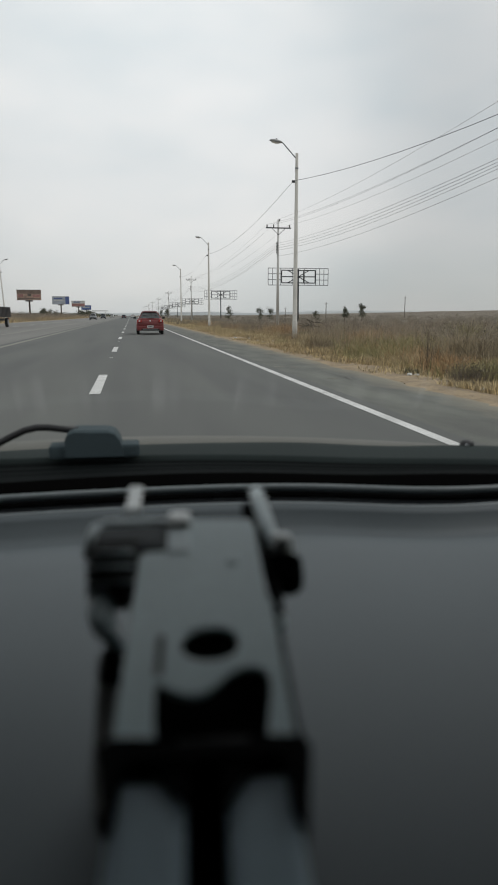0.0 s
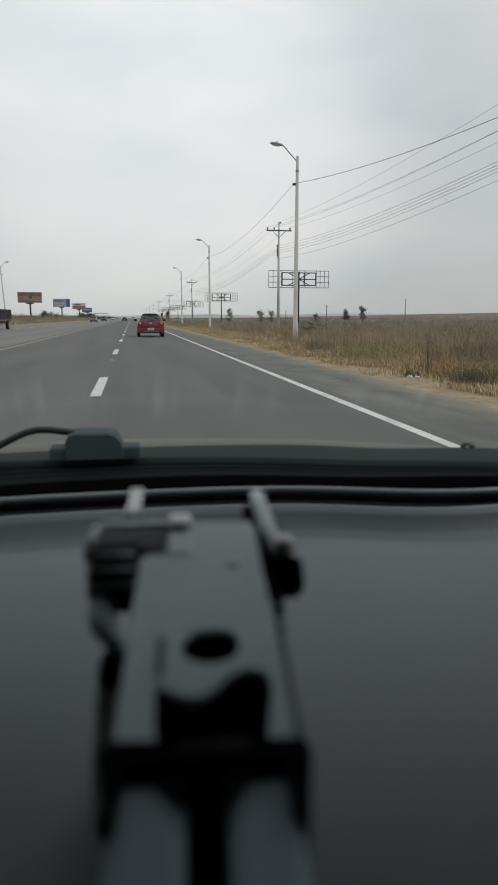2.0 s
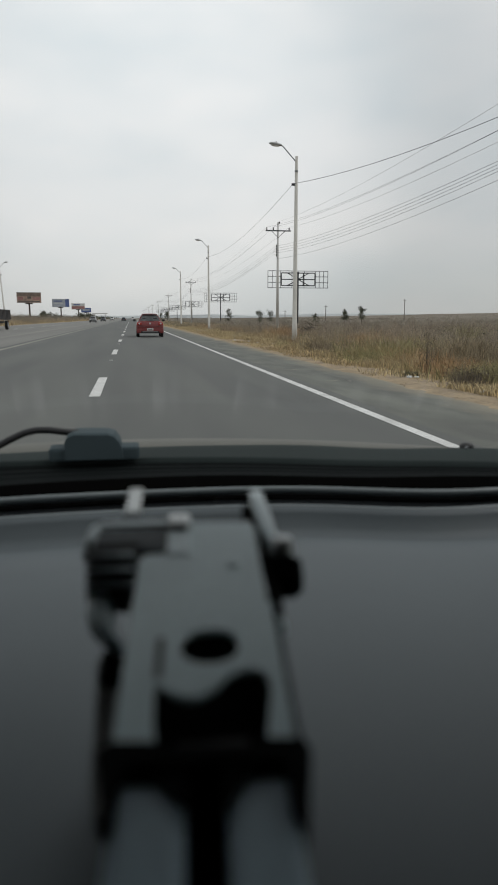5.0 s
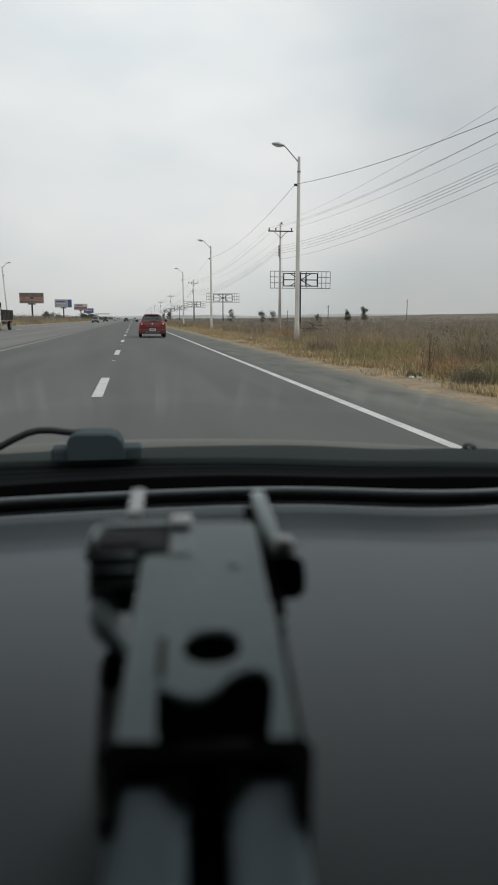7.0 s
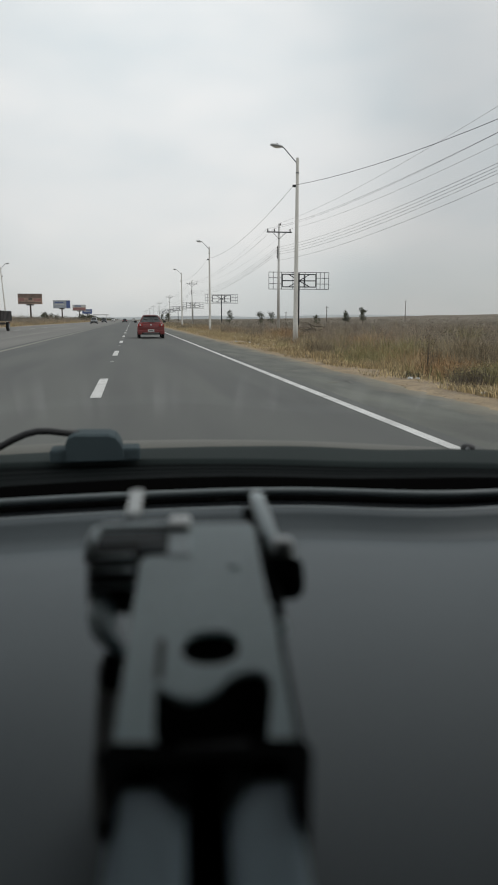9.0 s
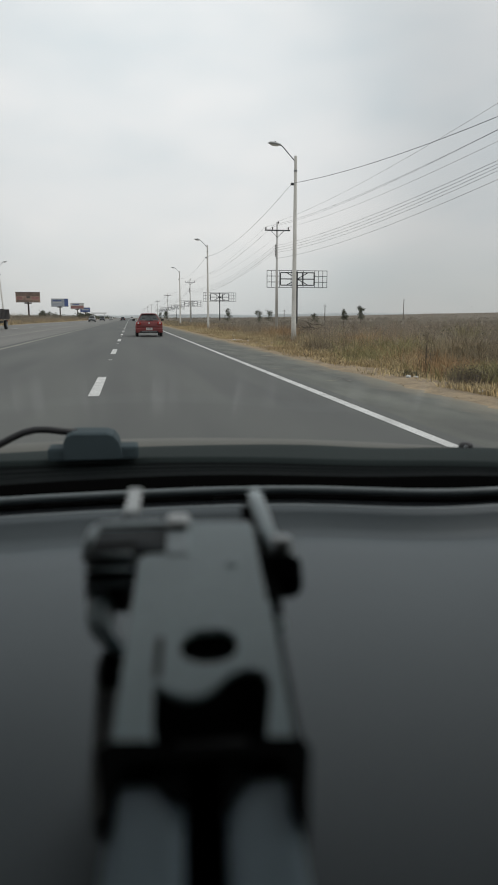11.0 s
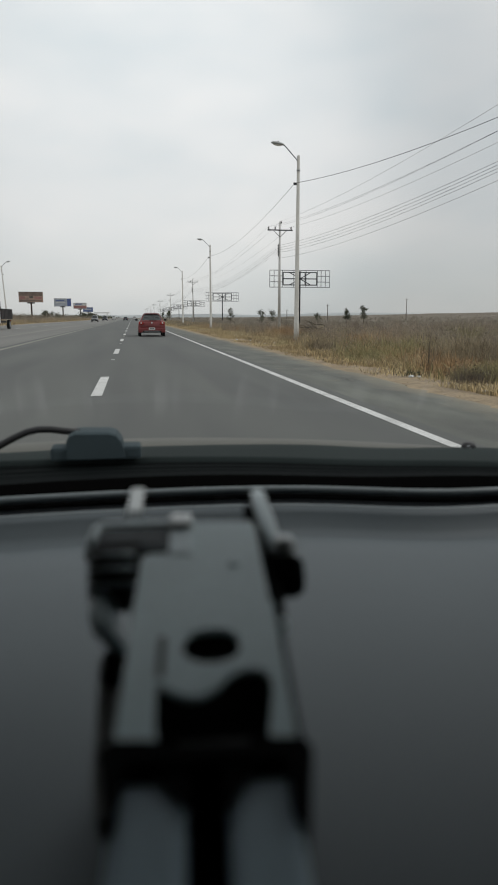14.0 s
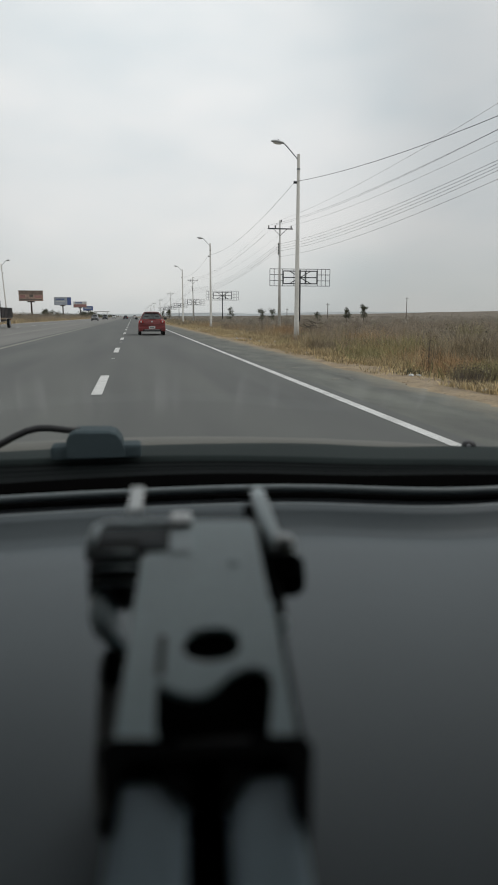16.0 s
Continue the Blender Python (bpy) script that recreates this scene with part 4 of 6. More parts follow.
for k, (dx, dy) in enumerate(((5, 15), (3.2, 11))):
    part("stay_wire", tube([(0.05, 0, 9.2 - 1.2 * k), (dx, dy, 0.0)], 0.012, 4), M_WIRE, corner_pole)


def wire(a, b, sag, r=0.0065, n=14, label="thin overhead power cable between poles", group="overhead cables"):
    a, b = Vector(a), Vector(b)
    pts = [a.lerp(b, i / n) - Vector((0, 0, 4 * sag * (i / n) * (1 - i / n))) for i in range(n + 1)]
    return tagged(part("overhead_cable", tube(pts, r, 4), M_WIRE), label, "cable", group)


spans = [(UTIL0, 9.45)] + [(u, 9.65) for u in UTIL]
for i, ((pa, ha), (pb, hb)) in enumerate(zip(spans[:6], spans[1:7])):
    s, gap = (0.78, 0.035) if i == 0 else (1.3, 0.20)
    drop = 2.22 if i == 0 else 2.08
    for x, z in ((0.12, 0.05), (-1.05, -0.45), (-0.45, -0.45), (1.0, -0.45)):
        near_drop = {0.12: 0.1, -1.05: 1.55, -0.45: 1.15, 1.0: 0.7}[x] if i == 0 else 0.0
        wire((pa[0] + x, pa[1], ha + z - near_drop), (pb[0] + x, pb[1], hb + z), s)
    for k in range(4):
        wire((pa[0] - 0.2, pa[1], ha - drop - gap * k), (pb[0] - 0.2, pb[1], hb - 2.08 - 0.20 * k), s + 0.04 * k, 0.0075)
    wire((pa[0] - 0.2, pa[1], ha - drop - 0.34), (pb[0] - 0.2, pb[1], hb - 3.2), s + 0.1, 0.0075)
wire((UTIL0[0], UTIL0[1], 7.75), (8.25, 35.2, 7.87), 0.75, 0.011, label="black service cable between a street lamp and a power pole")
for ya, yb in zip([35.2] + LAMP_Y[:-1], LAMP_Y):
    wire((8.3, ya, 7.87 if ya < 40 else 7.67), (8.3, yb, 7.67), 0.75, 0.009, label="street lamp supply cable between lamp poles")


def frame_board(at, label="bare dark steel billboard lattice on a single post"):
    """A bare billboard lattice: outer grid, heavy inner frame with crossed braces, one post."""
    p = thing("bare_billboard", at, label, "billboard", "bare billboards")
    w, z0, z1 = 5.9, 6.9, 10.05
    part("post", tube([(0, 0.1, -0.1), (0, 0.1, 9.9)], [0.19, 0.17], 12), M_DARKSTEEL, p, smooth=True)
    for z in (z0, (2 * z0 + z1) / 3 - 0.05, (z0 + 2 * z1) / 3, z1):
        inner = z not in (z0, z1)
        for a, b in ([(-w, -3.3), (3.3, w)] if inner else [(-w, w)]):
            part("rail", tube([(a, 0, z), (b, 0, z)], 0.055, 6), M_DARKSTEEL, p)
    for x in (-w, -5.05, -4.2, 4.2, 5.05, w, -3.45, 3.45, -1.2, 1.2):
        part("upright", tube([(x, 0, z0), (x, 0, z1)], 0.05, 6), M_DARKSTEEL, p)
    for z in (z0 + 0.42, (z0 + z1) / 2, z1 - 0.38):
        part("inner_rail", tube([(-3.3, -0.1, z), (3.3, -0.1, z)], 0.10, 6), M_DARKSTEEL, p)
    for x in (-3.3, 1.0, 3.3):
        part("inner_post", tube([(x, -0.1, z0 + 0.42), (x, -0.1, z1 - 0.38)], 0.10, 6), M_DARKSTEEL, p)
    zc, a, b = (z0 + z1) / 2, z0 + 0.42, z1 - 0.38
    for sx in (-1, 1):
        for zz in (a, b):
            part("diagonal", tube([(sx * 2.1, -0.1, zz), (0, -0.1, zc)], 0.085, 6), M_DARKSTEEL, p)
    return p


fb = frame_board((31.9, 130, 0))
for k in range(1, 6):
    copy_thing(fb, pose(32.2, 130 + 118 * k, 0))


def billboard(at, w, z0, z1, field, side, label, turn=0):
    p = thing("billboard", at, label, "billboard", "printed billboards opposite", turn=turn)
    part("post", tube([(0, 0.2, -0.1), (0, 0.2, z0 + 0.5)], 0.32, 12), M_RUSTBROWN, p, smooth=True)
    part("catwalk", box((0, -0.3, z0 - 0.35), (w * 0.30, 0.9, 0.45), 0.03), M_RUSTBROWN, p)
    pn = part("panel", box((0, 0, (z0 + z1) / 2), (w, 0.30, z1 - z0), 0.03), field, p)
    for sz in (z0, z1):
        part("trim", box((0, -0.05, sz), (w + 0.12, 0.34, 0.12), 0.01), M_DARKSTEEL, p)
    for x, z, sx, sz, mt in side:
        part("print_block", box((x * w, -0.17, z0 + z * (z1 - z0)), (sx * w, 0.02, sz * (z1 - z0))), mt, pn)
    return p


billboard((-38.2, 276, 0), 9.0, 7.0, 10.8, M_BBA, [(0, 0.80, 0.98, 0.36, M_BBE), (0.02, 0.50, 0.16, 0.22, M_WOOD), (-0.34, 0.42, 0.22, 0.30, M_BBD), (0.30, 0.40, 0.30, 0.26, M_BBD), (0, 0.12, 0.9, 0.10, M_WOOD)], "printed billboard in dark brown and orange on a single post")
billboard((-35.5, 370, 0), 8.6, 6.9, 10.8, M_BBB, [(0.38, 0.5, 0.22, 0.98, M_BBC), (-0.15, 0.75, 0.5, 0.14, M_BBC), (-0.12, 0.48, 0.55, 0.10, M_SIGNWHITE)], "pale blue billboard with a dark blue block on a single post")
billboard((-34.0, 470, 0), 8.6, 6.9, 10.6, M_SIGNWHITE, [(0, 0.3, 0.96, 0.5, M_BBD), (-0.1, 0.8, 0.5, 0.18, M_BBC)], "white and pink printed billboard on a single post")
billboard((-34.5, 560, 0), 7.6, 5.6, 9.0, M_BBC, [(0, 0.55, 0.7, 0.3, M_BBB)], "dark blue billboard with a pale band on a single post")


# ---- vehicles ----
def vehicle(name, at, length, width, height, paint, label, turn=0, belt=0.60, rear_top=0.22, front_top=1.55, rear_base=0.06, front_base=2.6, roof_black=False, category="car", hood_drop=0.12, crown=0.15, pane_in=0.11, waist=0.90, top=0.68):
    """A road vehicle, its tail at the origin and its nose towards +y. Heights of belt as a share of the whole."""
    p = thing(name, at, label, category, turn=turn)
    hw, zb, zt = width / 2, height * belt, height
    L = length

    def section(y, w, z0, z1):
        return [(-w * 0.93, y, z0), (-w, y, z0 + (z1 - z0) * 0.22), (-w, y, z0 + (z1 - z0) * 0.70), (-w * 0.93, y, z1 - 0.03), (-w * 0.80, y, z1),
                (w * 0.80, y, z1), (w * 0.93, y, z1 - 0.03), (w, y, z0 + (z1 - z0) * 0.70), (w, y, z0 + (z1 - z0) * 0.22), (w * 0.93, y, z0)]
    hood = zb - hood_drop
    body = loft([section(0.0, hw * 0.90, 0.40, zb - 0.10), section(0.07, hw * 0.97, 0.30, zb - 0.03), section(0.30, hw, 0.24, zb), section(L * 0.55, hw, 0.22, zb),
                 section(L * 0.72, hw, 0.22, zb - 0.02), section(L * 0.93, hw * 0.96, 0.26, hood), section(L, hw * 0.82, 0.36, hood - 0.14)])
    bmesh.ops.bevel(body, geom=[e for e in body.edges if len(e.link_faces) == 2 and e.calc_face_angle() > 0.35], offset=0.045, segments=2, affect="EDGES", profile=0.6)
    part("body", body, paint, p, smooth=True)
    gy0, gy1 = rear_base, front_base
    ty0, ty1 = rear_top, front_top
    bw, tw = hw * waist, hw * top
    zl = zt - crown

    def ring(z, y0, y1, w):
        r = min(0.16, w * 0.3)
        return [(-w, y0 + r, z), (-w + r, y0, z), (w - r, y0, z), (w, y0 + r, z), (w, y1 - r, z), (w - r, y1, z), (-w + r, y1, z), (-w, y1 - r, z)]
    cabin = part("cabin", loft([ring(zb - 0.02, gy0, gy1, bw), ring(zl, ty0, ty1, tw), ring(zt - crown / 3, ty0 + 0.08, ty1 - 0.10, tw * 0.92), ring(zt, ty0 + 0.30, ty1 - 0.35, tw * 0.62)]), paint, p)

    def pane_on(pts, nm="window"):
        bm = bmesh.new()
        bm.faces.new([bm.verts.new(q) for q in pts])
        return part(nm, bm, M_CARGLASS, cabin)
    e = 0.012

    def on(z, inset, back):
        f = (z - (zb - 0.02)) / (zl - zb + 0.02)
        y = (gy0 + (ty0 - gy0) * f) if back else (gy1 + (ty1 - gy1) * f)
        return (bw + (tw - bw) * f) - inset, y
    z0, z1 = zb + 0.05, zl - 0.02
    for back, sg in ((True, -1), (False, 1)):
        (wa, ya), (wb, yb) = on(z0, pane_in, back), on(z1, pane_in * 0.9, back)
        pane_on([(-wa, ya + sg * e, z0), (wa, ya + sg * e, z0), (wb, yb + sg * e, z1), (-wb, yb + sg * e, z1)], "rear_window" if back else "front_window")
    for sx in (-1, 1):
        (wa, ya0), (wb, yb0) = on(z0, -e, True), on(z1, -e, True)
        (_, ya1), (_, yb1) = on(z0, -e, False), on(z1, -e, False)
        for f0, f1 in ((0.06, 0.46), (0.52, 0.93)):
            pane_on([(sx * wa, ya0 + (ya1 - ya0) * f0, z0), (sx * wa, ya0 + (ya1 - ya0) * f1, z0), (sx * wb, yb0 + (yb1 - yb0) * min(1, f1 + 0.02), z1), (sx * wb, yb0 + (yb1 - yb0) * max(0, f0 - 0.0), z1)], "side_window")
        part("mirror", box((sx * (hw + 0.09), front_base - 0.35, zb + 0.08), (0.18, 0.10, 0.14), 0.03), M_BLACKPLASTIC, p)
        part("tail_light", box((sx * hw * 0.78, 0.0, zb - 0.13), (hw * 0.34, 0.14, 0.17), 0.04), M_TAIL, p)
        part("headlight", box((sx * hw * 0.68, L - 0.07, hood - 0.16), (hw * 0.36, 0.14, 0.15), 0.03), M_HEAD, p)
        for wy in (L * 0.19, L * 0.80):
            wheel(p, (sx * (hw - 0.10), wy, 0.30), 0.30, 0.18)
    part("rear_bumper", box((0, -0.02, 0.44), (width * 0.93, 0.14, 0.20), 0.04), paint, p)
    part("lower_valance", box((0, -0.025, 0.32), (width * 0.88, 0.14, 0.14), 0.03), M_BLACKPLASTIC, p)
    part("front_bumper", box((0, L - 0.02, 0.42), (width * 0.86, 0.16, 0.20), 0.05), M_BLACKPLASTIC, p)
    part("grille", box((0, L - 0.01, hood - 0.24), (width * 0.38, 0.08, 0.13), 0.02), M_DARKSTEEL, p)
    for y, z in ((-0.10, 0.50), (L + 0.07, 0.45)):
        pl = part("number_plate", box((0, y, z), (0.40, 0.015, 0.15), 0.004), M_PLATE, p)
        part("plate_bar", box((0, y + (-0.009 if y < 0 else 0.009), z), (0.26, 0.004, 0.035)), M_DARKSTEEL, pl)
    if roof_black:
        part("spoiler", box((0, ty0 + 0.02, zt - 0.03), (tw * 1.6, 0.20, 0.045), 0.02), paint, p)
    return p


red = vehicle("red_hatchback", (1.20, 44.0, 0), 3.95, 1.72, 1.49, M_RED, "red hatchback seen from behind on the asphalt lane", belt=0.655, rear_top=0.50, crown=0.10, pane_in=0.075, waist=0.88, top=0.60)
for ob in red.children_recursive:
    if ob.name.startswith("rear_window"):
        ob.data.materials[0] = M_LITREARGLASS
        ob["label"] = "rear window with its light painted grey, headrests behind"
for sx in (-0.34, 0.34):
    part("headrest", box((sx, 0.265, 1.12), (0.24, 0.05, 0.16), 0.03), M_BLACKPLASTIC, red)
part("spoiler", box((0, 0.50, 1.425), (0.92, 0.16, 0.03), 0.012), M_BLACKPLASTIC, red, "dark roof spoiler")
part("skid_strip", box((0, -0.09, 0.345), (0.95, 0.05, 0.07), 0.015), M_SILVER, red, "pale silver strip under the bumper")
part("emblem", tube([(0, 0.025, 0.86), (0, -0.012, 0.86)], [0.06, 0.05], 14), M_HEAD, red)
for sx in (-1, 1):
    part("lamp_lens", tube([(sx * 0.67, -0.06, 0.85), (sx * 0.67, -0.085, 0.85)], [0.06, 0.045], 12), M_HEAD, red, "pale round reversing lamp")
    part("bumper_corner", box((sx * 0.70, 0.0, 0.40), (0.30, 0.22, 0.30), 0.07), M_RED, red)
part("hatch_line", box((0, -0.005, 0.665), (1.20, 0.03, 0.012), 0.003), M_BLACKPLASTIC, red)
part("wiper", box((0.05, 0.10, 1.02), (0.42, 0.02, 0.02), 0.004), M_BLACKPLASTIC, red)
part("aerial", tube([(0, 1.4, 1.47), (0, 1.1, 1.66)], 0.006, 5), M_BLACKPLASTIC, red)
vehicle("dark_sedan", (-2.55, 262, 0), 4.4, 1.72, 1.45, M_DARKCAR, "dark blue saloon car on the inner lane", rear_top=0.9, front_top=2.3, rear_base=0.45, front_base=3.0)
vehicle("white_minivan", (1.2, 400, 0), 4.6, 1.75, 1.85, M_WHITE, "white minivan on the asphalt lane", rear_top=0.15, front_top=3.2, front_base=3.9)
vehicle("grey_suv", (-10.2, 196, 0), 4.6, 1.82, 1.75, M_SILVER, "grey sport utility car coming on the opposite carriageway", turn=180, rear_top=0.25, front_top=2.4, front_base=3.2)
vehicle("dark_pickup", (-10.0, 262, 0), 5.0, 1.80, 1.78, M_DARKCAR, "dark pickup coming on the opposite carriageway", turn=180, rear_top=2.0, rear_base=1.8, front_top=3.1, front_base=3.8, category="pickup truck")
vehicle("white_van", (-9.8, 380, 0), 4.6, 1.75, 1.95, M_WHITE, "white van coming on the opposite carriageway", turn=180, rear_top=0.15, front_top=3.4, front_base=4.1, category="van")


def tipper_truck(at, label):
    """A small lorry with an open dark load bed, its tail at the origin and its nose towards +y."""
    p = thing("tipper_truck", at, label, "truck", turn=180)
    for sx in (-0.42, 0.42):
        part("chassis_rail", box((sx, 4.2, 0.76), (0.10, 8.1, 0.22), 0.01), M_DARKSTEEL, p)
    bed = part("load_bed", box((0, 3.1, 1.10), (2.16, 6.2, 0.12), 0.01), M_TIPPER, p, "dark rusty load bed")
    for sx in (-1, 1):
        part("side_board", box((sx * 1.05, 3.1, 1.60), (0.06, 6.2, 0.90), 0.01), M_TIPPER, bed)
        for k in range(9):
            part("stake", box((sx * 1.10, 0.10 + 0.75 * k, 1.58), (0.06, 0.08, 1.0), 0.008), M_DARKSTEEL, bed)
        part("mudguard", box((sx * 0.92, 1.35, 1.03), (0.36, 1.25, 0.04), 0.01), M_BLACKPLASTIC, p)
        for y in (1.35, 7.40):
            wheel(p, (sx * 0.90, y, 0.48), 0.48, 0.28)
        part("tail_light", box((sx * 0.80, -0.03, 0.86), (0.22, 0.05, 0.10), 0.01), M_TAIL, p)
        part("headlight", box((sx * 0.72, 8.42, 0.86), (0.30, 0.06, 0.18), 0.02), M_HEAD, p)
        part("mirror", box((sx * 1.16, 8.2, 1.75), (0.10, 0.08, 0.34), 0.02), M_BLACKPLASTIC, p)
    part("tailboard", box((0, 0.03, 1.60), (2.04, 0.06, 0.90), 0.01), M_TIPPER, bed)
    part("headboard", box((0, 6.2, 1.95), (2.10, 0.07, 1.60), 0.01), M_TIPPER, bed)
    part("fuel_tank", tube([(0.85, 3.6, 0.68), (0.85, 4.5, 0.68)], 0.22, 14), M_STEEL, p)
    cab = part("cab", loft([[(x, y, z) for y, z in ((6.42, 0.62), (6.42, 2.22), (6.60, 2.36), (7.75, 2.36), (7.95, 2.28), (8.35, 1.42), (8.40, 0.62))] for x in (-1.02, -0.98, 0.98, 1.02)]), M_WHITE, p, "white forward cab")
    part("front_window", box((0, 8.17, 1.86), (1.74, 0.05, 0.66), 0.02), M_CARGLASS, cab)
    for sx in (-1, 1):
        part("side_window", box((sx * 1.02, 7.25, 1.86), (0.04, 0.95, 0.58), 0.015), M_CARGLASS, cab)
    part("bumper", box((0, 8.44, 0.62), (2.0, 0.12, 0.26), 0.03), M_DARKSTEEL, p)
    return p


tipper_truck((-13.85, 77.5, 0), "white lorry with a dark open load bed on the opposite carriageway")


# ---- vegetation ----
def blades(name, spots, material, label, category, low, high, width, seed, lean=0.35):
    """Single tapering blades standing at the given spots."""
    g = np.random.default_rng(seed)
    n = len(spots)
    spots = np.asarray(spots, dtype=float)
    patch = np.array([noise.noise((x * 0.45, y * 0.28, seed * 1.7)) for x, y in spots])
    h = g.uniform(low, high, n) * g.uniform(0.6, 1.0, n) * np.clip(0.85 + 1.1 * patch, 0.35, 1.5)
    a, tilt, td = g.uniform(0, np.pi, n), np.abs(g.normal(0, lean, n)), g.uniform(0, 2 * np.pi, n)
    w = width * g.uniform(0.6, 1.4, n)
    wx, wy = np.cos(a) * w, np.sin(a) * w
    mx, my = np.cos(td) * tilt * h, np.sin(td) * tilt * h
    verts = np.zeros((n, 5, 3))
    verts[:, 0] = np.stack([spots[:, 0] - wx, spots[:, 1] - wy, np.full(n, -0.06)], 1)
    verts[:, 1] = np.stack([spots[:, 0] + wx, spots[:, 1] + wy, np.full(n, -0.06)], 1)
    verts[:, 2] = np.stack([spots[:, 0] + wx * 0.7 + mx * 0.4, spots[:, 1] + wy * 0.7 + my * 0.4, h * 0.6], 1)
    verts[:, 3] = np.stack([spots[:, 0] - wx * 0.7 + mx * 0.4, spots[:, 1] - wy * 0.7 + my * 0.4, h * 0.6], 1)
    verts[:, 4] = np.stack([spots[:, 0] + mx, spots[:, 1] + my, h], 1)
    base_i = np.arange(n) * 5
    faces = [(int(b), int(b) + 1, int(b) + 2, int(b) + 3) for b in base_i] + [(int(b) + 3, int(b) + 2, int(b) + 4) for b in base_i]
    return raw(name, verts.reshape(-1, 3).tolist(), faces, material, label, category)


def scatter(n, x0, x1, y0, y1, seed, clump=0.0, near=True, thin=0.35):
    """Spots in a stretch of land, closer together near its start, gathered in clumps."""
    g = np.random.default_rng(seed)
    u = g.random(n)
    y = y0 * (y1 / y0) ** u if near else y0 + (y1 - y0) * u
    x = x0 + (x1 - x0) * g.random(n)
    if clump:
        k = max(1, n // 26)
        ci = g.integers(0, k, n)
        x, y = x[ci] + g.normal(0, clump, n), y[ci] + g.normal(0, clump, n)
        ok = (x > x0 - 0.05 - clump * thin) & (x < x1 + clump)
        x, y = x[ok], y[ok]
    return np.stack([x, y], 1)


def clear_track(s):
    return s[~((s[:, 1] > -5.0) & (s[:, 1] < 8.5))]


def patchy(s, scale, seed, keep):
    """Keeps the spots in patches, so that bare ground shows between."""
    v = np.array([noise.noise((x * scale, y * scale * 0.6, seed)) for x, y in s])
    return s[v + np.random.default_rng(int(seed * 10)).normal(0, 0.18, len(s)) > keep]


def off_sand(s, start, mown=0.0):
    """Leaves the sand bare, wider where the track meets the road; mown: how far the verge is kept short further along."""
    w = np.array([0.22 * noise.noise((y * 0.8, 3.3, 0)) for y in s[:, 1]])
    return s[s[:, 0] > start + w * (1 + mown) + 0.55 * np.clip((13.5 - s[:, 1]) / 5, 0, 1) + mown * np.clip((s[:, 1] - 15) / 15, 0, 1)]


blades("low_straw", patchy(off_sand(clear_track(scatter(60000, 5.0, 7.8, 8.6, 130, 5, 0.16)), 4.98), 0.7, 9.5, -0.24), M_GRASS, "short flattened straw at the edge of the sand", "grass", 0.03, 0.16, 0.010, 6, 1.0)
blades("dry_grass", patchy(off_sand(clear_track(scatter(80000, 5.3, 9.4, 8.6, 95, 1, 0.20)), 5.40, 2.0), 0.35, 1.5, -0.02), M_GRASS, "golden dry grass along the verge", "grass", 0.08, 0.42, 0.005, 2, 1.0)
blades("dry_grass", patchy(off_sand(clear_track(scatter(50000, 5.9, 11.0, 8.6, 95, 91, 0.26)), 5.9, 2.0), 0.28, 5.5, 0.12), M_RUSTGRASS, "rust orange dead grass along the verge", "grass", 0.12, 0.52, 0.006, 92, 1.0)
blades("dry_grass", patchy(off_sand(clear_track(scatter(70000, 6.4, 18, 8.6, 140, 3, 0.32)), 6.4, 1.6), 0.3, 3.5, -0.15), M_GRASS_B, "brown dead grass behind the verge", "grass", 0.15, 0.55, 0.007, 4, 0.9)
for i, (x, y, sx, sy, mt, lab) in enumerate(((10.0, 28.0, 0.6, 2.0, M_RUSTGRASS, "rust orange grass clump beside the lamp pole"), (8.2, 19.5, 0.7, 1.6, M_GRASS_G, "tall olive green grass clump"), (10.5, 22.0, 0.7, 1.5, M_GRASS, "bleached tall grass clump"), (7.0, 13.2, 0.35, 0.7, M_RUSTGRASS, "rust brown grass clump near the sand"), (9.6, 41.5, 0.6, 2.4, M_RUSTGRASS, "rust brown grass clump near the sand"),
                                              (10.7, 31.5, 0.4, 1.6, M_RUSTGRASS, "rust orange grass clump beside the lamp pole"), (7.3, 24.5, 0.35, 1.2, M_GRASS_B, "brown grass clump near the sand"), (8.8, 25.0, 0.5, 1.3, M_RUSTGRASS, "rust brown grass clump near the sand"),
                                              (6.7, 18.2, 0.3, 0.8, M_GRASS_G, "olive green grass clump near the sand"), (7.4, 17.0, 0.35, 0.7, M_GRASS, "bleached tall grass clump"), (8.3, 15.6, 0.4, 0.6, M_GRASS_B, "brown grass clump near the sand"), (6.8, 12.0, 0.3, 0.4, M_GRASS_G, "olive green grass clump near the sand"), (10.6, 37.5, 0.4, 2.0, M_GRASS_B, "brown grass clump near the sand"))):
    g_c = np.random.default_rng(400 + i)
    blades("grass_clump", np.stack([x + g_c.normal(0, sx, 2600), y + g_c.normal(0, sy, 2600)], 1), mt, lab, "grass", 0.25, 0.75, 0.006, 410 + i, 0.75)
for i, (x, y, h) in enumerate(((9.2, 35.6, 0.55), (8.3, 36.1, 0.4), (9.2, 76.0, 0.5), (10.6, 19.5, 0.7), (12.4, 24.0, 0.8), (7.6, 15.2, 0.45), (6.55, 11.1, 0.36), (6.9, 10.9, 0.42))):
    g_b = np.random.default_rng(300 + i)
    tuft = blades("weed_tuft", np.stack([x + g_b.normal(0, 0.22, 420), y + g_b.normal(0, 0.22, 420)], 1), M_GRASS_G if i % 2 == 0 else M_GRASS_B, "bushy tuft of weeds beside the verge", "weeds", h * 0.5, h * 1.2, 0.010, 310 + i, 0.6)
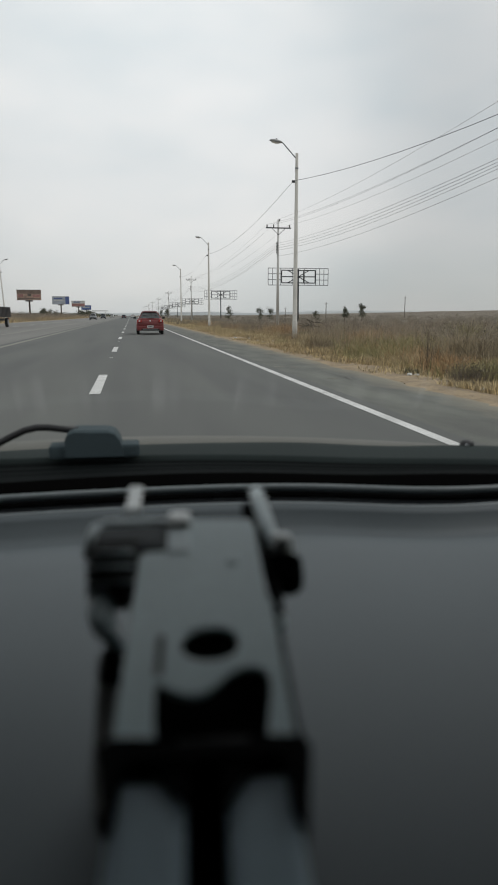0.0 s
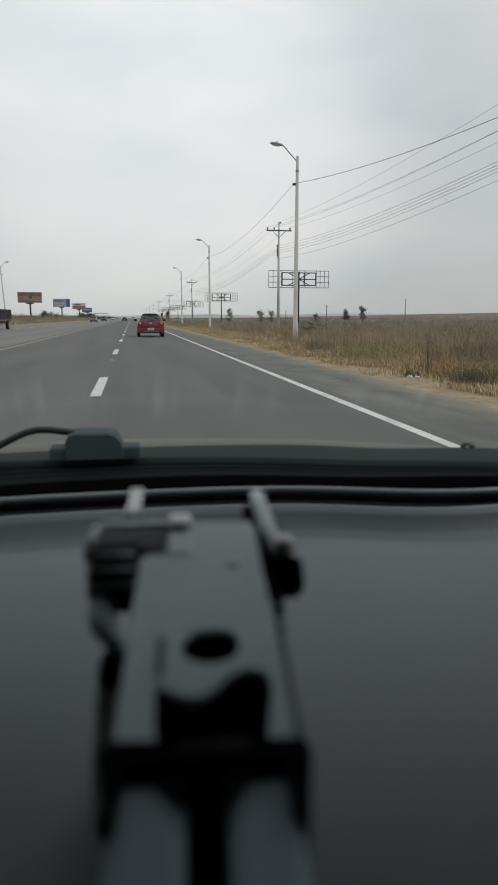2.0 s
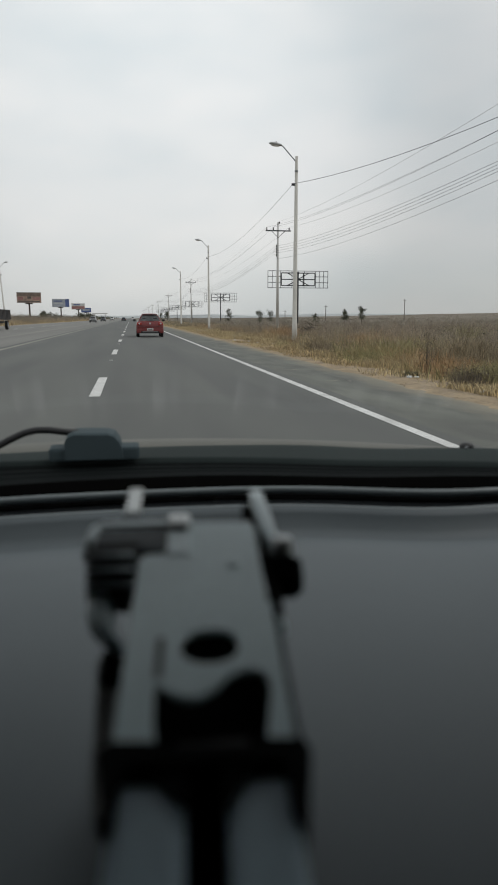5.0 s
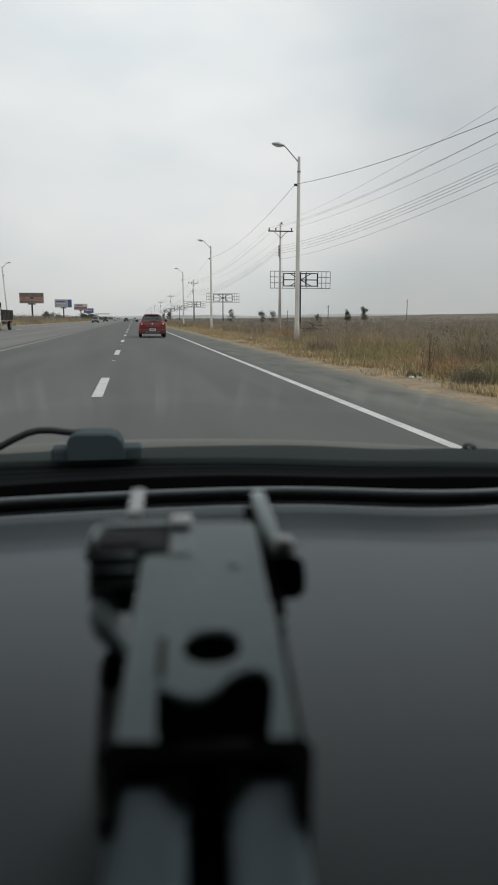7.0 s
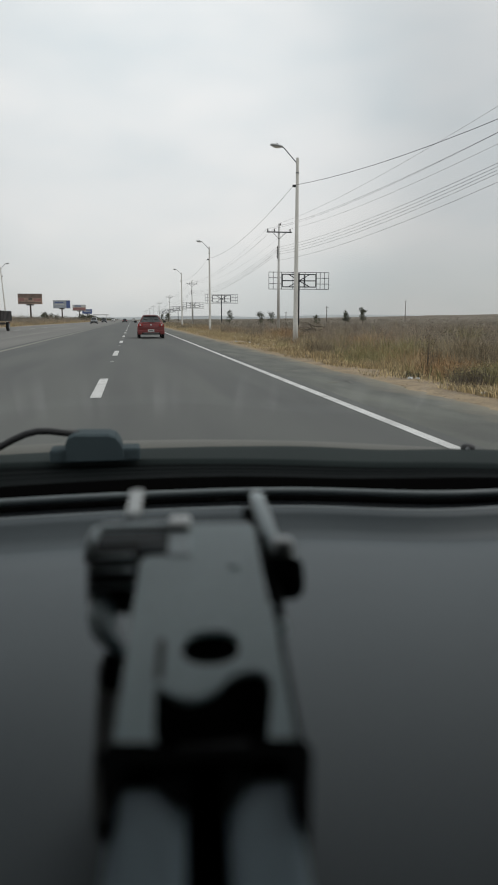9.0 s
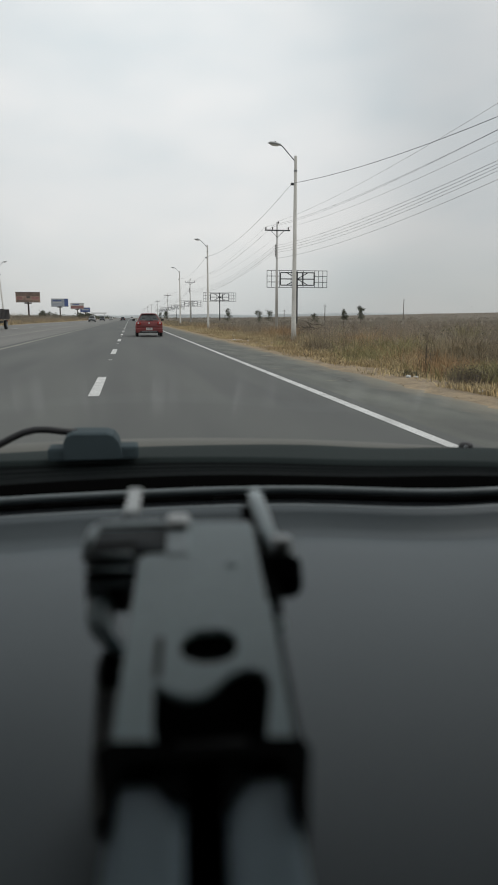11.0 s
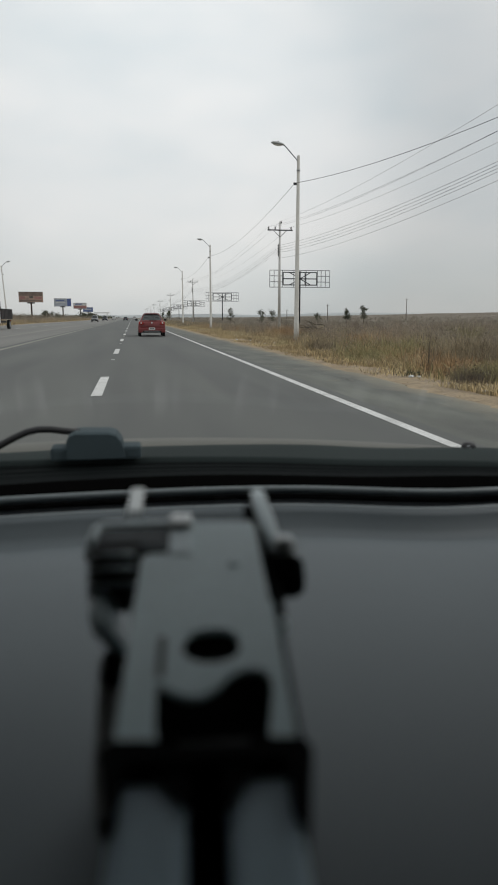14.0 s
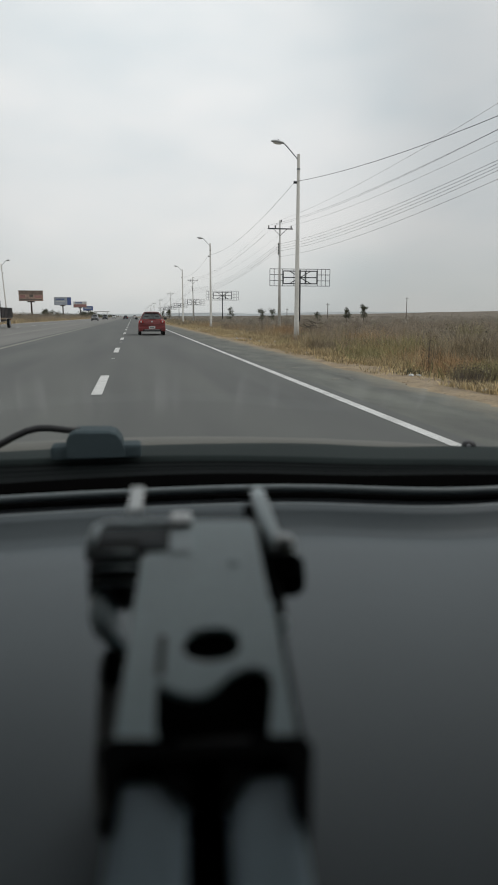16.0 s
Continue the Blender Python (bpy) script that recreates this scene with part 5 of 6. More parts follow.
blades("green_weeds", patchy(clear_track(scatter(12000, 5.8, 11, 8.6, 30, 7, 0.18)), 0.6, 7.5, 0.12), M_GRASS_G, "patches of olive green weeds", "weeds", 0.08, 0.34, 0.012, 8, 0.6)
blades("dry_grass", scatter(26000, 6.4, 14, 95, 420, 11, 0.5), M_GRASS_B, "brown dry grass along the far verge", "grass", 0.12, 0.45, 0.025, 12)
blades("dry_grass", scatter(26000, 5.6, 16, -400, -7, 13, 0.5, near=False), M_GRASS, "golden dry grass along the verge", "grass", 0.2, 0.6, 0.020, 14)
blades("dry_grass", scatter(24000, -60, -20.5, 40, 420, 15, 0.8), M_GRASS_B, "brown dead grass beside the opposite carriageway", "grass", 0.2, 0.7, 0.03, 16)


def brush(name, spots, material, label, low, high, twigs, flecks, seed, fleck=0.05, spread=0.75, twig_w=0.006):
    """Bushes of thin branching twigs with small leaf flecks, joined into one cover."""
    g = np.random.default_rng(seed)
    spots = np.asarray(spots, dtype=float)
    n = len(spots)
    H = g.uniform(low, high, n)
    W = H * g.uniform(0.5, 1.0, n) * spread
    Z = np.array([land(x, y) + 0.06 for x, y in spots])
    si = np.repeat(np.arange(n), twigs)
    k = len(si)
    az, rad = g.uniform(0, 2 * np.pi, k), np.sqrt(g.random(k))
    tip = np.stack([spots[si, 0] + np.cos(az) * rad * W[si], spots[si, 1] + np.sin(az) * rad * W[si], H[si] * (1 - 0.45 * rad ** 2) * g.uniform(0.55, 1.0, k)], 1)
    foot = np.stack([spots[si, 0] + np.cos(az) * rad * W[si] * 0.25, spots[si, 1] + np.sin(az) * rad * W[si] * 0.25, np.full(k, -0.08)], 1)
    ww = twig_w * g.uniform(0.7, 1.5, k)
    wa = g.uniform(0, np.pi, k)
    off = np.stack([np.cos(wa) * ww, np.sin(wa) * ww, np.zeros(k)], 1)
    foot[:, 2] += Z[si]
    tip[:, 2] += Z[si]
    tv = np.stack([foot - off, foot + off, tip], 1)
    fi = np.repeat(np.arange(n), flecks)
    m = len(fi)
    az, rad, up = g.uniform(0, 2 * np.pi, m), np.sqrt(g.random(m)), g.random(m) ** 0.7
    cen = np.stack([spots[fi, 0] + np.cos(az) * rad * W[fi], spots[fi, 1] + np.sin(az) * rad * W[fi], H[fi] * up * (1 - 0.45 * rad ** 2)], 1)
    cen[:, 2] += Z[fi]
    d1, d2 = g.normal(0, 1, (m, 3)), g.normal(0, 1, (m, 3))
    d1 /= np.linalg.norm(d1, axis=1, keepdims=True)
    d2 /= np.linalg.norm(d2, axis=1, keepdims=True)
    sz = (fleck * g.uniform(0.5, 1.5, m) * np.maximum(0.6, H[fi]))[:, None]
    fv = np.stack([cen - d1 * sz, cen + d1 * sz, cen + d2 * sz * 1.6], 1)
    verts = np.concatenate([tv, fv]).reshape(-1, 3)
    faces = np.arange(len(verts)).reshape(-1, 3)
    return raw(name, verts.tolist(), faces.tolist(), material, label, "scrub")


def wedge(n, y0, y1, x0, k, seed, power=1.6):
    """Spots over the open land on the one side of the road."""
    g = np.random.default_rng(seed)
    y = y0 * (y1 / y0) ** (g.random(n) ** (1 / power))
    x = x0 + g.random(n) * (k * y + 14)
    return np.stack([x, y], 1)


brush("dead_weeds", patchy(clear_track(wedge(1300, 9, 75, 8.2, 0.16, 33, 1.2)), 0.35, 8.5, 0.02), M_BRUSH, "dark brown dead weeds among the golden grass", 0.2, 0.85, 60, 40, 34, 0.014, 0.8, 0.004)
brush("dry_stalks", clear_track(wedge(60, 9, 50, 7.0, 0.25, 35, 1.2)), M_BARK, "tall thin dry stalks standing in the grass", 0.9, 1.75, 12, 16, 36, 0.011, 0.3, 0.005)
brush("seed_heads", clear_track(wedge(110, 11, 60, 7.8, 0.30, 95, 1.2)), M_SEED, "pale dry seed heads above the grass", 0.5, 1.0, 5, 22, 96, 0.011, 0.5, 0.003)
brush("olive_weeds", patchy(clear_track(wedge(520, 12, 60, 8.0, 0.30, 97, 1.2)), 0.16, 2.2, 0.0), M_GRASS_G, "tall yellow green weeds among the dry grass", 0.45, 1.05, 46, 50, 98, 0.014, 0.55, 0.005)
brush("scrub", patchy(clear_track(wedge(4200, 9, 80, 8.0, 0.75, 21, 1.2)), 0.15, 2.5, -0.16), M_BRUSH, "grey brown leafless scrub over the plain", 0.45, 1.20, 76, 50, 22, 0.015, 0.9, 0.0038)
brush("dark_scrub", patchy(clear_track(wedge(1700, 10, 90, 7.8, 0.7, 121, 1.2)), 0.24, 7.1, 0.02), M_DARKSCRUB, "dark brown tangled scrub between paler bushes", 0.35, 1.05, 80, 60, 122, 0.016, 0.85, 0.004)
brush("tall_weed", [(6.35, 14.1), (6.45, 14.2), (6.38, 13.95)], M_BARK, "tall dark dry weed with upright branches beside the verge", 1.1, 1.35, 9, 60, 123, 0.013, 0.26, 0.010)
brush("tangled_weed", [(5.80, 10.75), (5.70, 11.05), (5.98, 11.15), (6.10, 11.5), (6.25, 11.2), (5.95, 11.7)], M_DARKSCRUB, "low dark tangled dry weed at the edge of the sand", 0.34, 0.52, 170, 120, 141, 0.022, 1.0, 0.004)
brush("olive_weeds", [(6.0, 11.0), (6.2, 11.4), (5.85, 11.4)], M_GRASS_G, "olive weed growing through the tangle at the sand", 0.3, 0.48, 90, 60, 142, 0.02, 0.8, 0.005)
blades("green_weeds", np.stack([5.85 + 0.2 * np.random.default_rng(143).normal(0, 1, 260), 13.6 + 0.3 * np.random.default_rng(144).normal(0, 1, 260)], 1), M_LEAF, "small fresh green tuft at the edge of the sand", "weeds", 0.05, 0.16, 0.010, 145, 0.9)
brush("leafy_weed", [(8.9, 15.9), (9.15, 16.3)], M_LEAF, "dark green leafy weed in the dry grass", 0.45, 0.65, 26, 150, 124, 0.040, 0.7, 0.006)
brush("scrub", patchy(wedge(6500, 60, 420, 13, 0.75, 23), 0.05, 4.5, -0.22), M_HAZESCRUB, "grey brown leafless scrub over the plain", 0.4, 1.2, 34, 16, 24, 0.026, 1.2, 0.009)
brush("tall_scrub", clear_track(wedge(64, 20, 80, 11.5, 0.55, 101, 1.3)), M_BRUSH, "taller brown leafless shrubs standing over the scrub", 1.0, 1.7, 150, 120, 102, 0.013, 0.75, 0.005)
brush("pale_grass_tufts", patchy(clear_track(wedge(420, 10, 60, 7.4, 0.28, 103, 1.2)), 0.5, 5.2, 0.0), M_GRASS, "pale bleached grass tufts among the weeds", 0.25, 0.6, 70, 10, 104, 0.008, 0.9, 0.005)
brush("green_scrub", patchy(clear_track(wedge(420, 12, 220, 10, 0.7, 25)), 0.08, 6.5, 0.08), M_LEAF, "olive green bushes among the dry scrub", 0.4, 1.0, 30, 90, 26, 0.025, 0.9)
g_ = np.random.default_rng(27)
brush("far_scrub", np.stack([g_.uniform(14, 1100, 6000), g_.uniform(400, 1700, 6000)], 1), M_HAZESCRUB, "dense scrub towards the horizon", 0.8, 1.7, 8, 26, 28, 0.14, 2.2, 0.05)
brush("scrub", np.stack([-20.5 - 40 * g_.random(2200) ** 1.5, 50 * 9.0 ** g_.random(2200)], 1), M_BRUSH, "sage brown scrub beside the opposite carriageway", 1.0, 2.7, 34, 34, 29, 0.035, 1.0, 0.012)
brush("green_scrub", np.stack([-23.5 - 40 * g_.random(260), 60 * 8.0 ** g_.random(260)], 1), M_LEAF, "dusty green bushes beside the opposite carriageway", 0.9, 2.0, 22, 110, 30, 0.045, 1.0, 0.012)
brush("far_scrub", np.stack([g_.uniform(-500, -26, 1500), g_.uniform(430, 1400, 1500)], 1), M_LEAF, "distant green scrub and low trees", 1.5, 4.0, 6, 40, 31, 0.14, 1.6, 0.05)
blades("bank_straw", scatter(30000, -30, -20.2, 60, 420, 131, 0.7), M_GRASS, "pale straw on the bank opposite", "grass", 0.3, 1.1, 0.03, 132, 0.7)
brush("scrub", np.stack([g_.uniform(9, 70, 900), g_.uniform(-400, -8, 900)], 1), M_BRUSH, "grey brown leafless scrub over the plain", 0.5, 1.3, 40, 40, 32, 0.03, 1.0)


def tree(at, height, label, crown_w, seed, leaf=0.10, leaves=900, clumps=26, trunks=1, slim=1.0, group="", name="tree", low=0.3):
    """A tapered trunk with forking limbs and a crown of many small leaves, gathered in clumps with gaps."""
    g = random.Random(seed)
    p = thing(name, at, label, "tree", group)
    bm = bmesh.new()
    ends = []
    for t in range(trunks):
        lean = (g.uniform(-0.25, 0.25) * crown_w, g.uniform(-0.2, 0.2) * crown_w)
        pts = [Vector((0.06 * t, 0.05 * t, -0.1))]
        for i in range(1, 7):
            f = i / 6
            pts.append(Vector((lean[0] * f + g.uniform(-0.05, 0.05) * height * 0.3, lean[1] * f + g.uniform(-0.05, 0.05) * height * 0.3, height * 0.88 * f)))
        r0 = 0.018 * height / math.sqrt(trunks)
        tube(pts, [r0 * (1 - 0.8 * i / 6) for i in range(7)], 7, bm)
        for i in range(clumps // trunks):
            f = low + (0.95 - low) * g.random()
            q = pts[int(f * 6)].lerp(pts[min(6, int(f * 6) + 1)], (f * 6) % 1)
            a, r = g.uniform(0, 2 * math.pi), crown_w * (0.25 + 0.75 * g.random()) * (1.15 - 0.75 * f) * slim
            e_ = q + Vector((math.cos(a) * r, math.sin(a) * r, r * g.uniform(0.2, 0.9)))
            e_.z = min(e_.z, height)
            tube([q, q.lerp(e_, 0.5) + Vector((0, 0, -0.08 * r)), e_], [r0 * 0.32, r0 * 0.2, r0 * 0.08], 5, bm)
            ends += [e_, q.lerp(e_, 0.6)]
    part("trunk", bm, M_BARK, p)
    gn = np.random.default_rng(seed)
    ends_a = np.array([tuple(e_) for e_ in ends])
    ci = gn.integers(0, len(ends_a), leaves)
    c = ends_a[ci] + gn.normal(0, 0.09 * crown_w + 0.05, (leaves, 3)) * np.array([1, 1, 0.8])
    d = gn.normal(0, 1, (leaves, 3)) * np.array([0.6, 0.6, 1.0])
    d /= np.linalg.norm(d, axis=1, keepdims=True)
    s_ = np.cross(d, gn.normal(0, 1, (leaves, 3)))
    s_ /= np.linalg.norm(s_, axis=1, keepdims=True)
    ln_ = leaf * gn.uniform(0.6, 1.4, (leaves, 1))
    v = np.stack([c - d * ln_, c + s_ * ln_ * 0.35, c + d * ln_, c - s_ * ln_ * 0.35], 1).reshape(-1, 3)
    raw("crown", v.tolist(), np.arange(leaves * 4).reshape(-1, 4).tolist(), M_LEAF, "", "", parent=p)
    return p


tree((33.4, 105, 0), 2.9, "small dark green tree in the dry scrub", 1.1, 41, 0.09, 950, 20, 2, 0.7)
tree((34.5, 100, 0), 3.1, "small bushy tree with a pale trunk in the scrub", 1.15, 42, 0.09, 1000, 18, 2, 0.7)
tree((28.2, 150, 0), 2.9, "round green bush in the scrub", 1.4, 43, 0.11, 800, 24, 3, 1.0, low=0.1)
tree((30.5, 151, 0), 3.0, "round green bush in the scrub", 1.3, 46, 0.11, 700, 20, 3, 1.0, low=0.1)
tree((21.2, 150, 0), 3.3, "dark green bush in the scrub", 1.4, 44, 0.11, 800, 20, 3, 1.0, low=0.1)
tree((35.0, 128, 0), 2.2, "low dark bush beside the billboard post", 1.0, 45, 0.10, 500, 18, 2, low=0.1)
gt = random.Random(50)
for i in range(14):
    tree((gt.uniform(-34, -24), 240 + 26 * i, 0), gt.uniform(3.0, 5.5), "dusty green roadside tree opposite", gt.uniform(1.4, 2.4), 60 + i, 0.22, 420, 18, 2, group="trees along the opposite carriageway", low=0.15)
for i in range(8):
    tree((gt.uniform(11, 22), 380 + 40 * i, 0), gt.uniform(3.0, 5.5), "distant dusty green roadside tree", gt.uniform(1.4, 2.4), 80 + i, 0.25, 380, 18, 2, group="distant trees along the road", low=0.15)

# heap of cut branches
heap = thing("branch_heap", (13.2, 50, 0), "heap of dead cut branches in the dry grass", "branch heap")
gh = random.Random(77)
for i in range(46):
    a, r = gh.uniform(0, 6.28), gh.uniform(0.1, 1.9)
    q = Vector((math.cos(a) * r * 1.3, math.sin(a) * r * 0.6, 0.05 + 0.75 * max(0, 1 - r / 2.0) * gh.random()))
    e_ = q + Vector((gh.uniform(-1, 1), gh.uniform(-0.4, 0.4), gh.uniform(-0.15, 0.45)))
    part("branch", tube([q, q.lerp(e_, 0.5) + Vector((0, 0, gh.uniform(0, 0.15))), e_], [0.035, 0.025, 0.01], 5), M_BARK, heap)

# far poles on the plain
for x, y, h in ((142.5, 345, 11.0), (86.6, 300, 7.0), (95, 420, 6.0)):
    fp = thing("field_pole", (x, y, 0), "thin power pole far out on the plain", "utility pole", "poles on the plain")
    part("pole", tube([(0, 0, -0.1), (0, 0, h)], [0.22, 0.15], 8), M_WOOD, fp)
    part("crossarm", box((0, 0, h - 0.7), (1.8, 0.12, 0.14), 0.02), M_WOOD, fp)

# litter on the verge
gl = random.Random(9)
for i in range(34):
    lb = bmesh.new()
    bmesh.ops.create_icosphere(lb, subdivisions=1, radius=1.0)
    for v in lb.verts:
        v.co = Vector((v.co.x * gl.uniform(0.5, 1.2), v.co.y * gl.uniform(0.5, 1.2), v.co.z * gl.uniform(0.25, 0.6))) * 0.07
    lt = part("litter", lb, M_LITTER)
    lt.matrix_world = pose(gl.uniform(5.3, 7.8), 9 + 40 * gl.random() ** 1.5, 0.03, 0, 0, gl.uniform(0, 360))
    tagged(lt, "crumpled pale scrap of litter in the dry grass", "litter", "litter on the verge")

# loose stones and straw scraps strewn over the sand
gs = np.random.default_rng(501)
ns_ = 420
px_s = 4.75 + np.abs(gs.normal(0, 0.55, ns_))
py_s = 8.6 * (90 / 8.6) ** gs.random(ns_)
rad_s = gs.uniform(0.004, 0.014, ns_) * gs.uniform(0.5, 1.2, ns_)
octa = np.array([(1, 0, 0), (0, 1, 0), (-1, 0, 0), (0, -1, 0), (0, 0, 0.7), (0, 0, -0.5)])
pv = (octa[None] * rad_s[:, None, None] * gs.uniform(0.6, 1.4, (ns_, 6, 1)) + np.stack([px_s, py_s, np.full(ns_, 0.012)], 1)[:, None]).reshape(-1, 3)
pf = [tuple(int(6 * i + k) for k in t) for i in range(ns_) for t in ((0, 1, 4), (1, 2, 4), (2, 3, 4), (3, 0, 4), (1, 0, 5), (2, 1, 5), (3, 2, 5), (0, 3, 5))]
raw("gravel", pv.tolist(), pf, M_SAND, "loose gravel strewn over the sandy verge", "gravel")


# ---- the stretch of road already passed ----
def panel_board(name, at, w, z0, z1, face, rim, label, category, posts, post_mat, turn=0, tilt=0.0, t=0.05, post_r=0.05):
    """A flat road sign on round posts, facing the traffic that comes from -y."""
    p = thing(name, at, label, category, turn=turn)
    p.matrix_world = p.matrix_world @ pose(0, 0, 0, 0, tilt, 0)
    for x in posts:
        part("post", tube([(x, t, -0.15), (x, t, z1 - 0.1)], post_r, 10), post_mat, p)
    bd = part("panel", box((0, 0, (z0 + z1) / 2), (w, t, z1 - z0), 0.01), face, p)
    e = 0.035
    for cz in (z0 + e / 2, z1 - e / 2):
        part("border", box((0, -t / 2 - 0.004, cz), (w - 0.02, 0.008, e)), rim, bd)
    for sx in (-1, 1):
        part("border", box((sx * (w / 2 - e / 2 - 0.01), -t / 2 - 0.004, (z0 + z1) / 2), (e, 0.008, z1 - z0 - 2 * e)), rim, bd)
    return p, bd


# welcome board of weathered planks on two concrete posts
wb = thing("welcome_board", (9.6, -192, 0), "weathered grey wooden welcome board on two concrete posts", "sign")
for x in (-1.22, 1.22):
    part("post", box((x, 0.12, 1.05), (0.19, 0.19, 2.3), 0.02), M_CONCRETE, wb)
    part("post_bracket", box((x, 0.10, 2.22), (0.10, 0.08, 0.16), 0.01), M_DARKSTEEL, wb)
for i in range(4):
    part("plank", box((0, 0, 2.24 + 0.165 * i), (3.04, 0.06, 0.160), 0.006), M_WOOD, wb)
for words, z, sz, sq in (("ASOC. INTERPROF. DE ARTESANOS", 2.77, 0.15, 1.02), ("ATAHUALPA", 2.53, 0.32, 1.0), ("LES DA LA BIENVENIDA", 2.28, 0.15, 1.0)):
    lettering(words, sz, M_WOODDARK, wb, (0, -0.033, z), squeeze=sq, name="carved_lettering")

# tourist stop sign
blue, bluef = panel_board("tourist_sign", (11.2, -72, 0), 4.9, 1.9, 4.55, M_SIGNBLUE, M_SIGNWHITE, "blue tourist information sign with white lettering on two posts", "road sign", (-1.8, 1.8), M_STEEL, post_r=0.07)
lettering("PUERTO PESQUERO", 0.46, M_SIGNWHITE, bluef, (-0.62, -0.032, 4.22), squeeze=0.78)
lettering("ANCONCITO", 0.46, M_SIGNWHITE, bluef, (-0.55, -0.032, 3.72), squeeze=0.85)
lettering("PARADERO TURISTICO", 0.40, M_SIGNWHITE, bluef, (-0.15, -0.032, 3.18), squeeze=0.95)
for words, z in (("AREA", 4.30), ("DE", 4.08), ("PARQUEO", 3.86)):
    lettering(words, 0.20, M_SIGNWHITE, bluef, (1.78, -0.032, z), squeeze=0.9)
lettering("23.5 Km", 0.24, M_SIGNWHITE, bluef, (1.75, -0.032, 2.15))
part("arrow", plate([(-0.45, 0), (-0.15, 0.16), (-0.15, 0.05), (0.35, 0.05), (0.35, -0.05), (-0.15, -0.05), (-0.15, -0.16)], [], 0, 0.006, pose(1.75, -0.028, 2.58, 90, 0, 0)), M_SIGNWHITE, bluef)
for i, x in enumerate((-2.0, -1.25, -0.5, 0.2, 0.85)):
    sq_ = part("pictogram_field", box((x, -0.029, 2.42), (0.56, 0.008, 0.56), 0.0), M_SIGNWHITE if i in (0, 4) else M_BBC, bluef)
    part("pictogram_bar", box((x, -0.036, 2.42), (0.26, 0.006, 0.34)), M_BBC if i in (0, 4) else M_SIGNWHITE, sq_)

# brown artisan sign: a hat above a hammock
brown, brownf = panel_board("craft_sign", (7.4, -133, 0), 0.80, 2.0, 2.80, M_SIGNBROWN, M_SIGNWHITE, "brown square craft sign with a hat and hammock symbol", "road sign", (0.0,), M_STEEL, post_r=0.045)
part("hammock_symbol", plate([(-0.27, 0.10), (-0.12, -0.10), (0, -0.14), (0.12, -0.10), (0.27, 0.10), (0.16, -0.20), (0, -0.27), (-0.16, -0.20)], [], 0, 0.006, pose(0, -0.029, 2.38, 90, 0, 0)), M_SIGNWHITE, brownf)
part("hat_symbol", plate([(-0.16, 0), (0.16, 0), (0.15, 0.03), (0.09, 0.04), (0.075, 0.13), (-0.075, 0.13), (-0.09, 0.04), (-0.15, 0.03)], [], 0, 0.006, pose(0, -0.029, 2.52, 90, 0, 0)), M_SIGNWHITE, brownf)

# amber lorry sign and pedestrian diamond
amber, amberf = panel_board("lorry_sign", (9.3, -54, 0), 1.35, 1.35, 2.45, M_SIGNYELLOW, M_SIGNBLACK, "tilted amber warning sign with a lorry symbol on a thin post", "road sign", (0.0,), M_DARKSTEEL, tilt=6, post_r=0.03)
part("lorry_symbol", plate([(-0.25, 0), (0.27, 0), (0.27, 0.20), (-0.08, 0.20), (-0.08, 0.15), (-0.20, 0.15), (-0.25, 0.08)], [], 0, 0.006, pose(0, -0.029, 1.88, 90, 0, 0)), M_SIGNBLACK, amberf)
for z, w in ((2.22, 0.75), (1.74, 0.40), (1.64, 0.55), (1.56, 0.55)):
    part("text_bar", box((0, -0.030, z), (w, 0.006, 0.035 if z < 2 else 0.05)), M_SIGNBROWN, amberf)
dia = thing("crossing_sign", (8.3, -29, 0), "yellow diamond crossing sign on a steel post", "road sign")
part("post", tube([(0, 0.04, -0.15), (0, 0.04, 2.5)], 0.035, 8), M_STEEL, dia)
dp = part("panel", plate([(0, -0.62), (0.62, 0), (0, 0.62), (-0.62, 0)], [], 0, 0.02, pose(0, 0, 2.1, 90, 0, 0)), M_SIGNYELLOW, dia)
part("symbol", box((0.0, -0.026, 2.1), (0.16, 0.006, 0.62), 0.0), M_SIGNBLACK, dp)

# bare overhead sign gantry
gan = thing("sign_gantry", (7.8, -106, 0), "brown steel cantilever gantry with a bare sign frame", "gantry")
part("mast", tube([(0, 0, -0.1), (0, 0, 4.75), (-0.05, 0, 4.98), (-0.20, 0, 5.12), (-0.42, 0, 5.17), (-3.3, 0, 5.17)], [0.13, 0.12, 0.12, 0.12, 0.115, 0.105], 14), M_RUSTBROWN, gan, smooth=True)
part("flange", tube([(0, 0, 4.62), (0, 0, 4.70)], 0.17, 14), M_RUSTBROWN, gan)
part("footing", box((0, 0, 0.06), (0.9, 0.9, 0.24), 0.02), M_CONCRETE, gan)
for z in (4.35, 5.48, 6.25):
    part("frame_rail", tube([(-3.2, -0.14, z), (-1.2, -0.14, z)], 0.028, 6), M_DARKSTEEL, gan)
for x in (-3.2, -2.2, -1.2):
    part("frame_upright", tube([(x, -0.14, 4.35), (x, -0.14, 6.25)], 0.028, 6), M_DARKSTEEL, gan)

# concrete lattice pole
lat = thing("lattice_pole", (11.8, -41, 0), "tall pale concrete pole pierced like a ladder", "utility pole")
for sx in (-1, 1):
    part("leg", loft([[(sx * (wd - a), b, z) for a, b in ((0, -0.12), (0.10, -0.12), (0.10, 0.12), (0, 0.12))] for z, wd in ((-0.1, 0.34), (13.0, 0.14))]), M_CONCRETE, lat)
part("web", box((0, 0, 6.45), (0.08, 0.10, 13.0)), M_CONCRETE, lat)
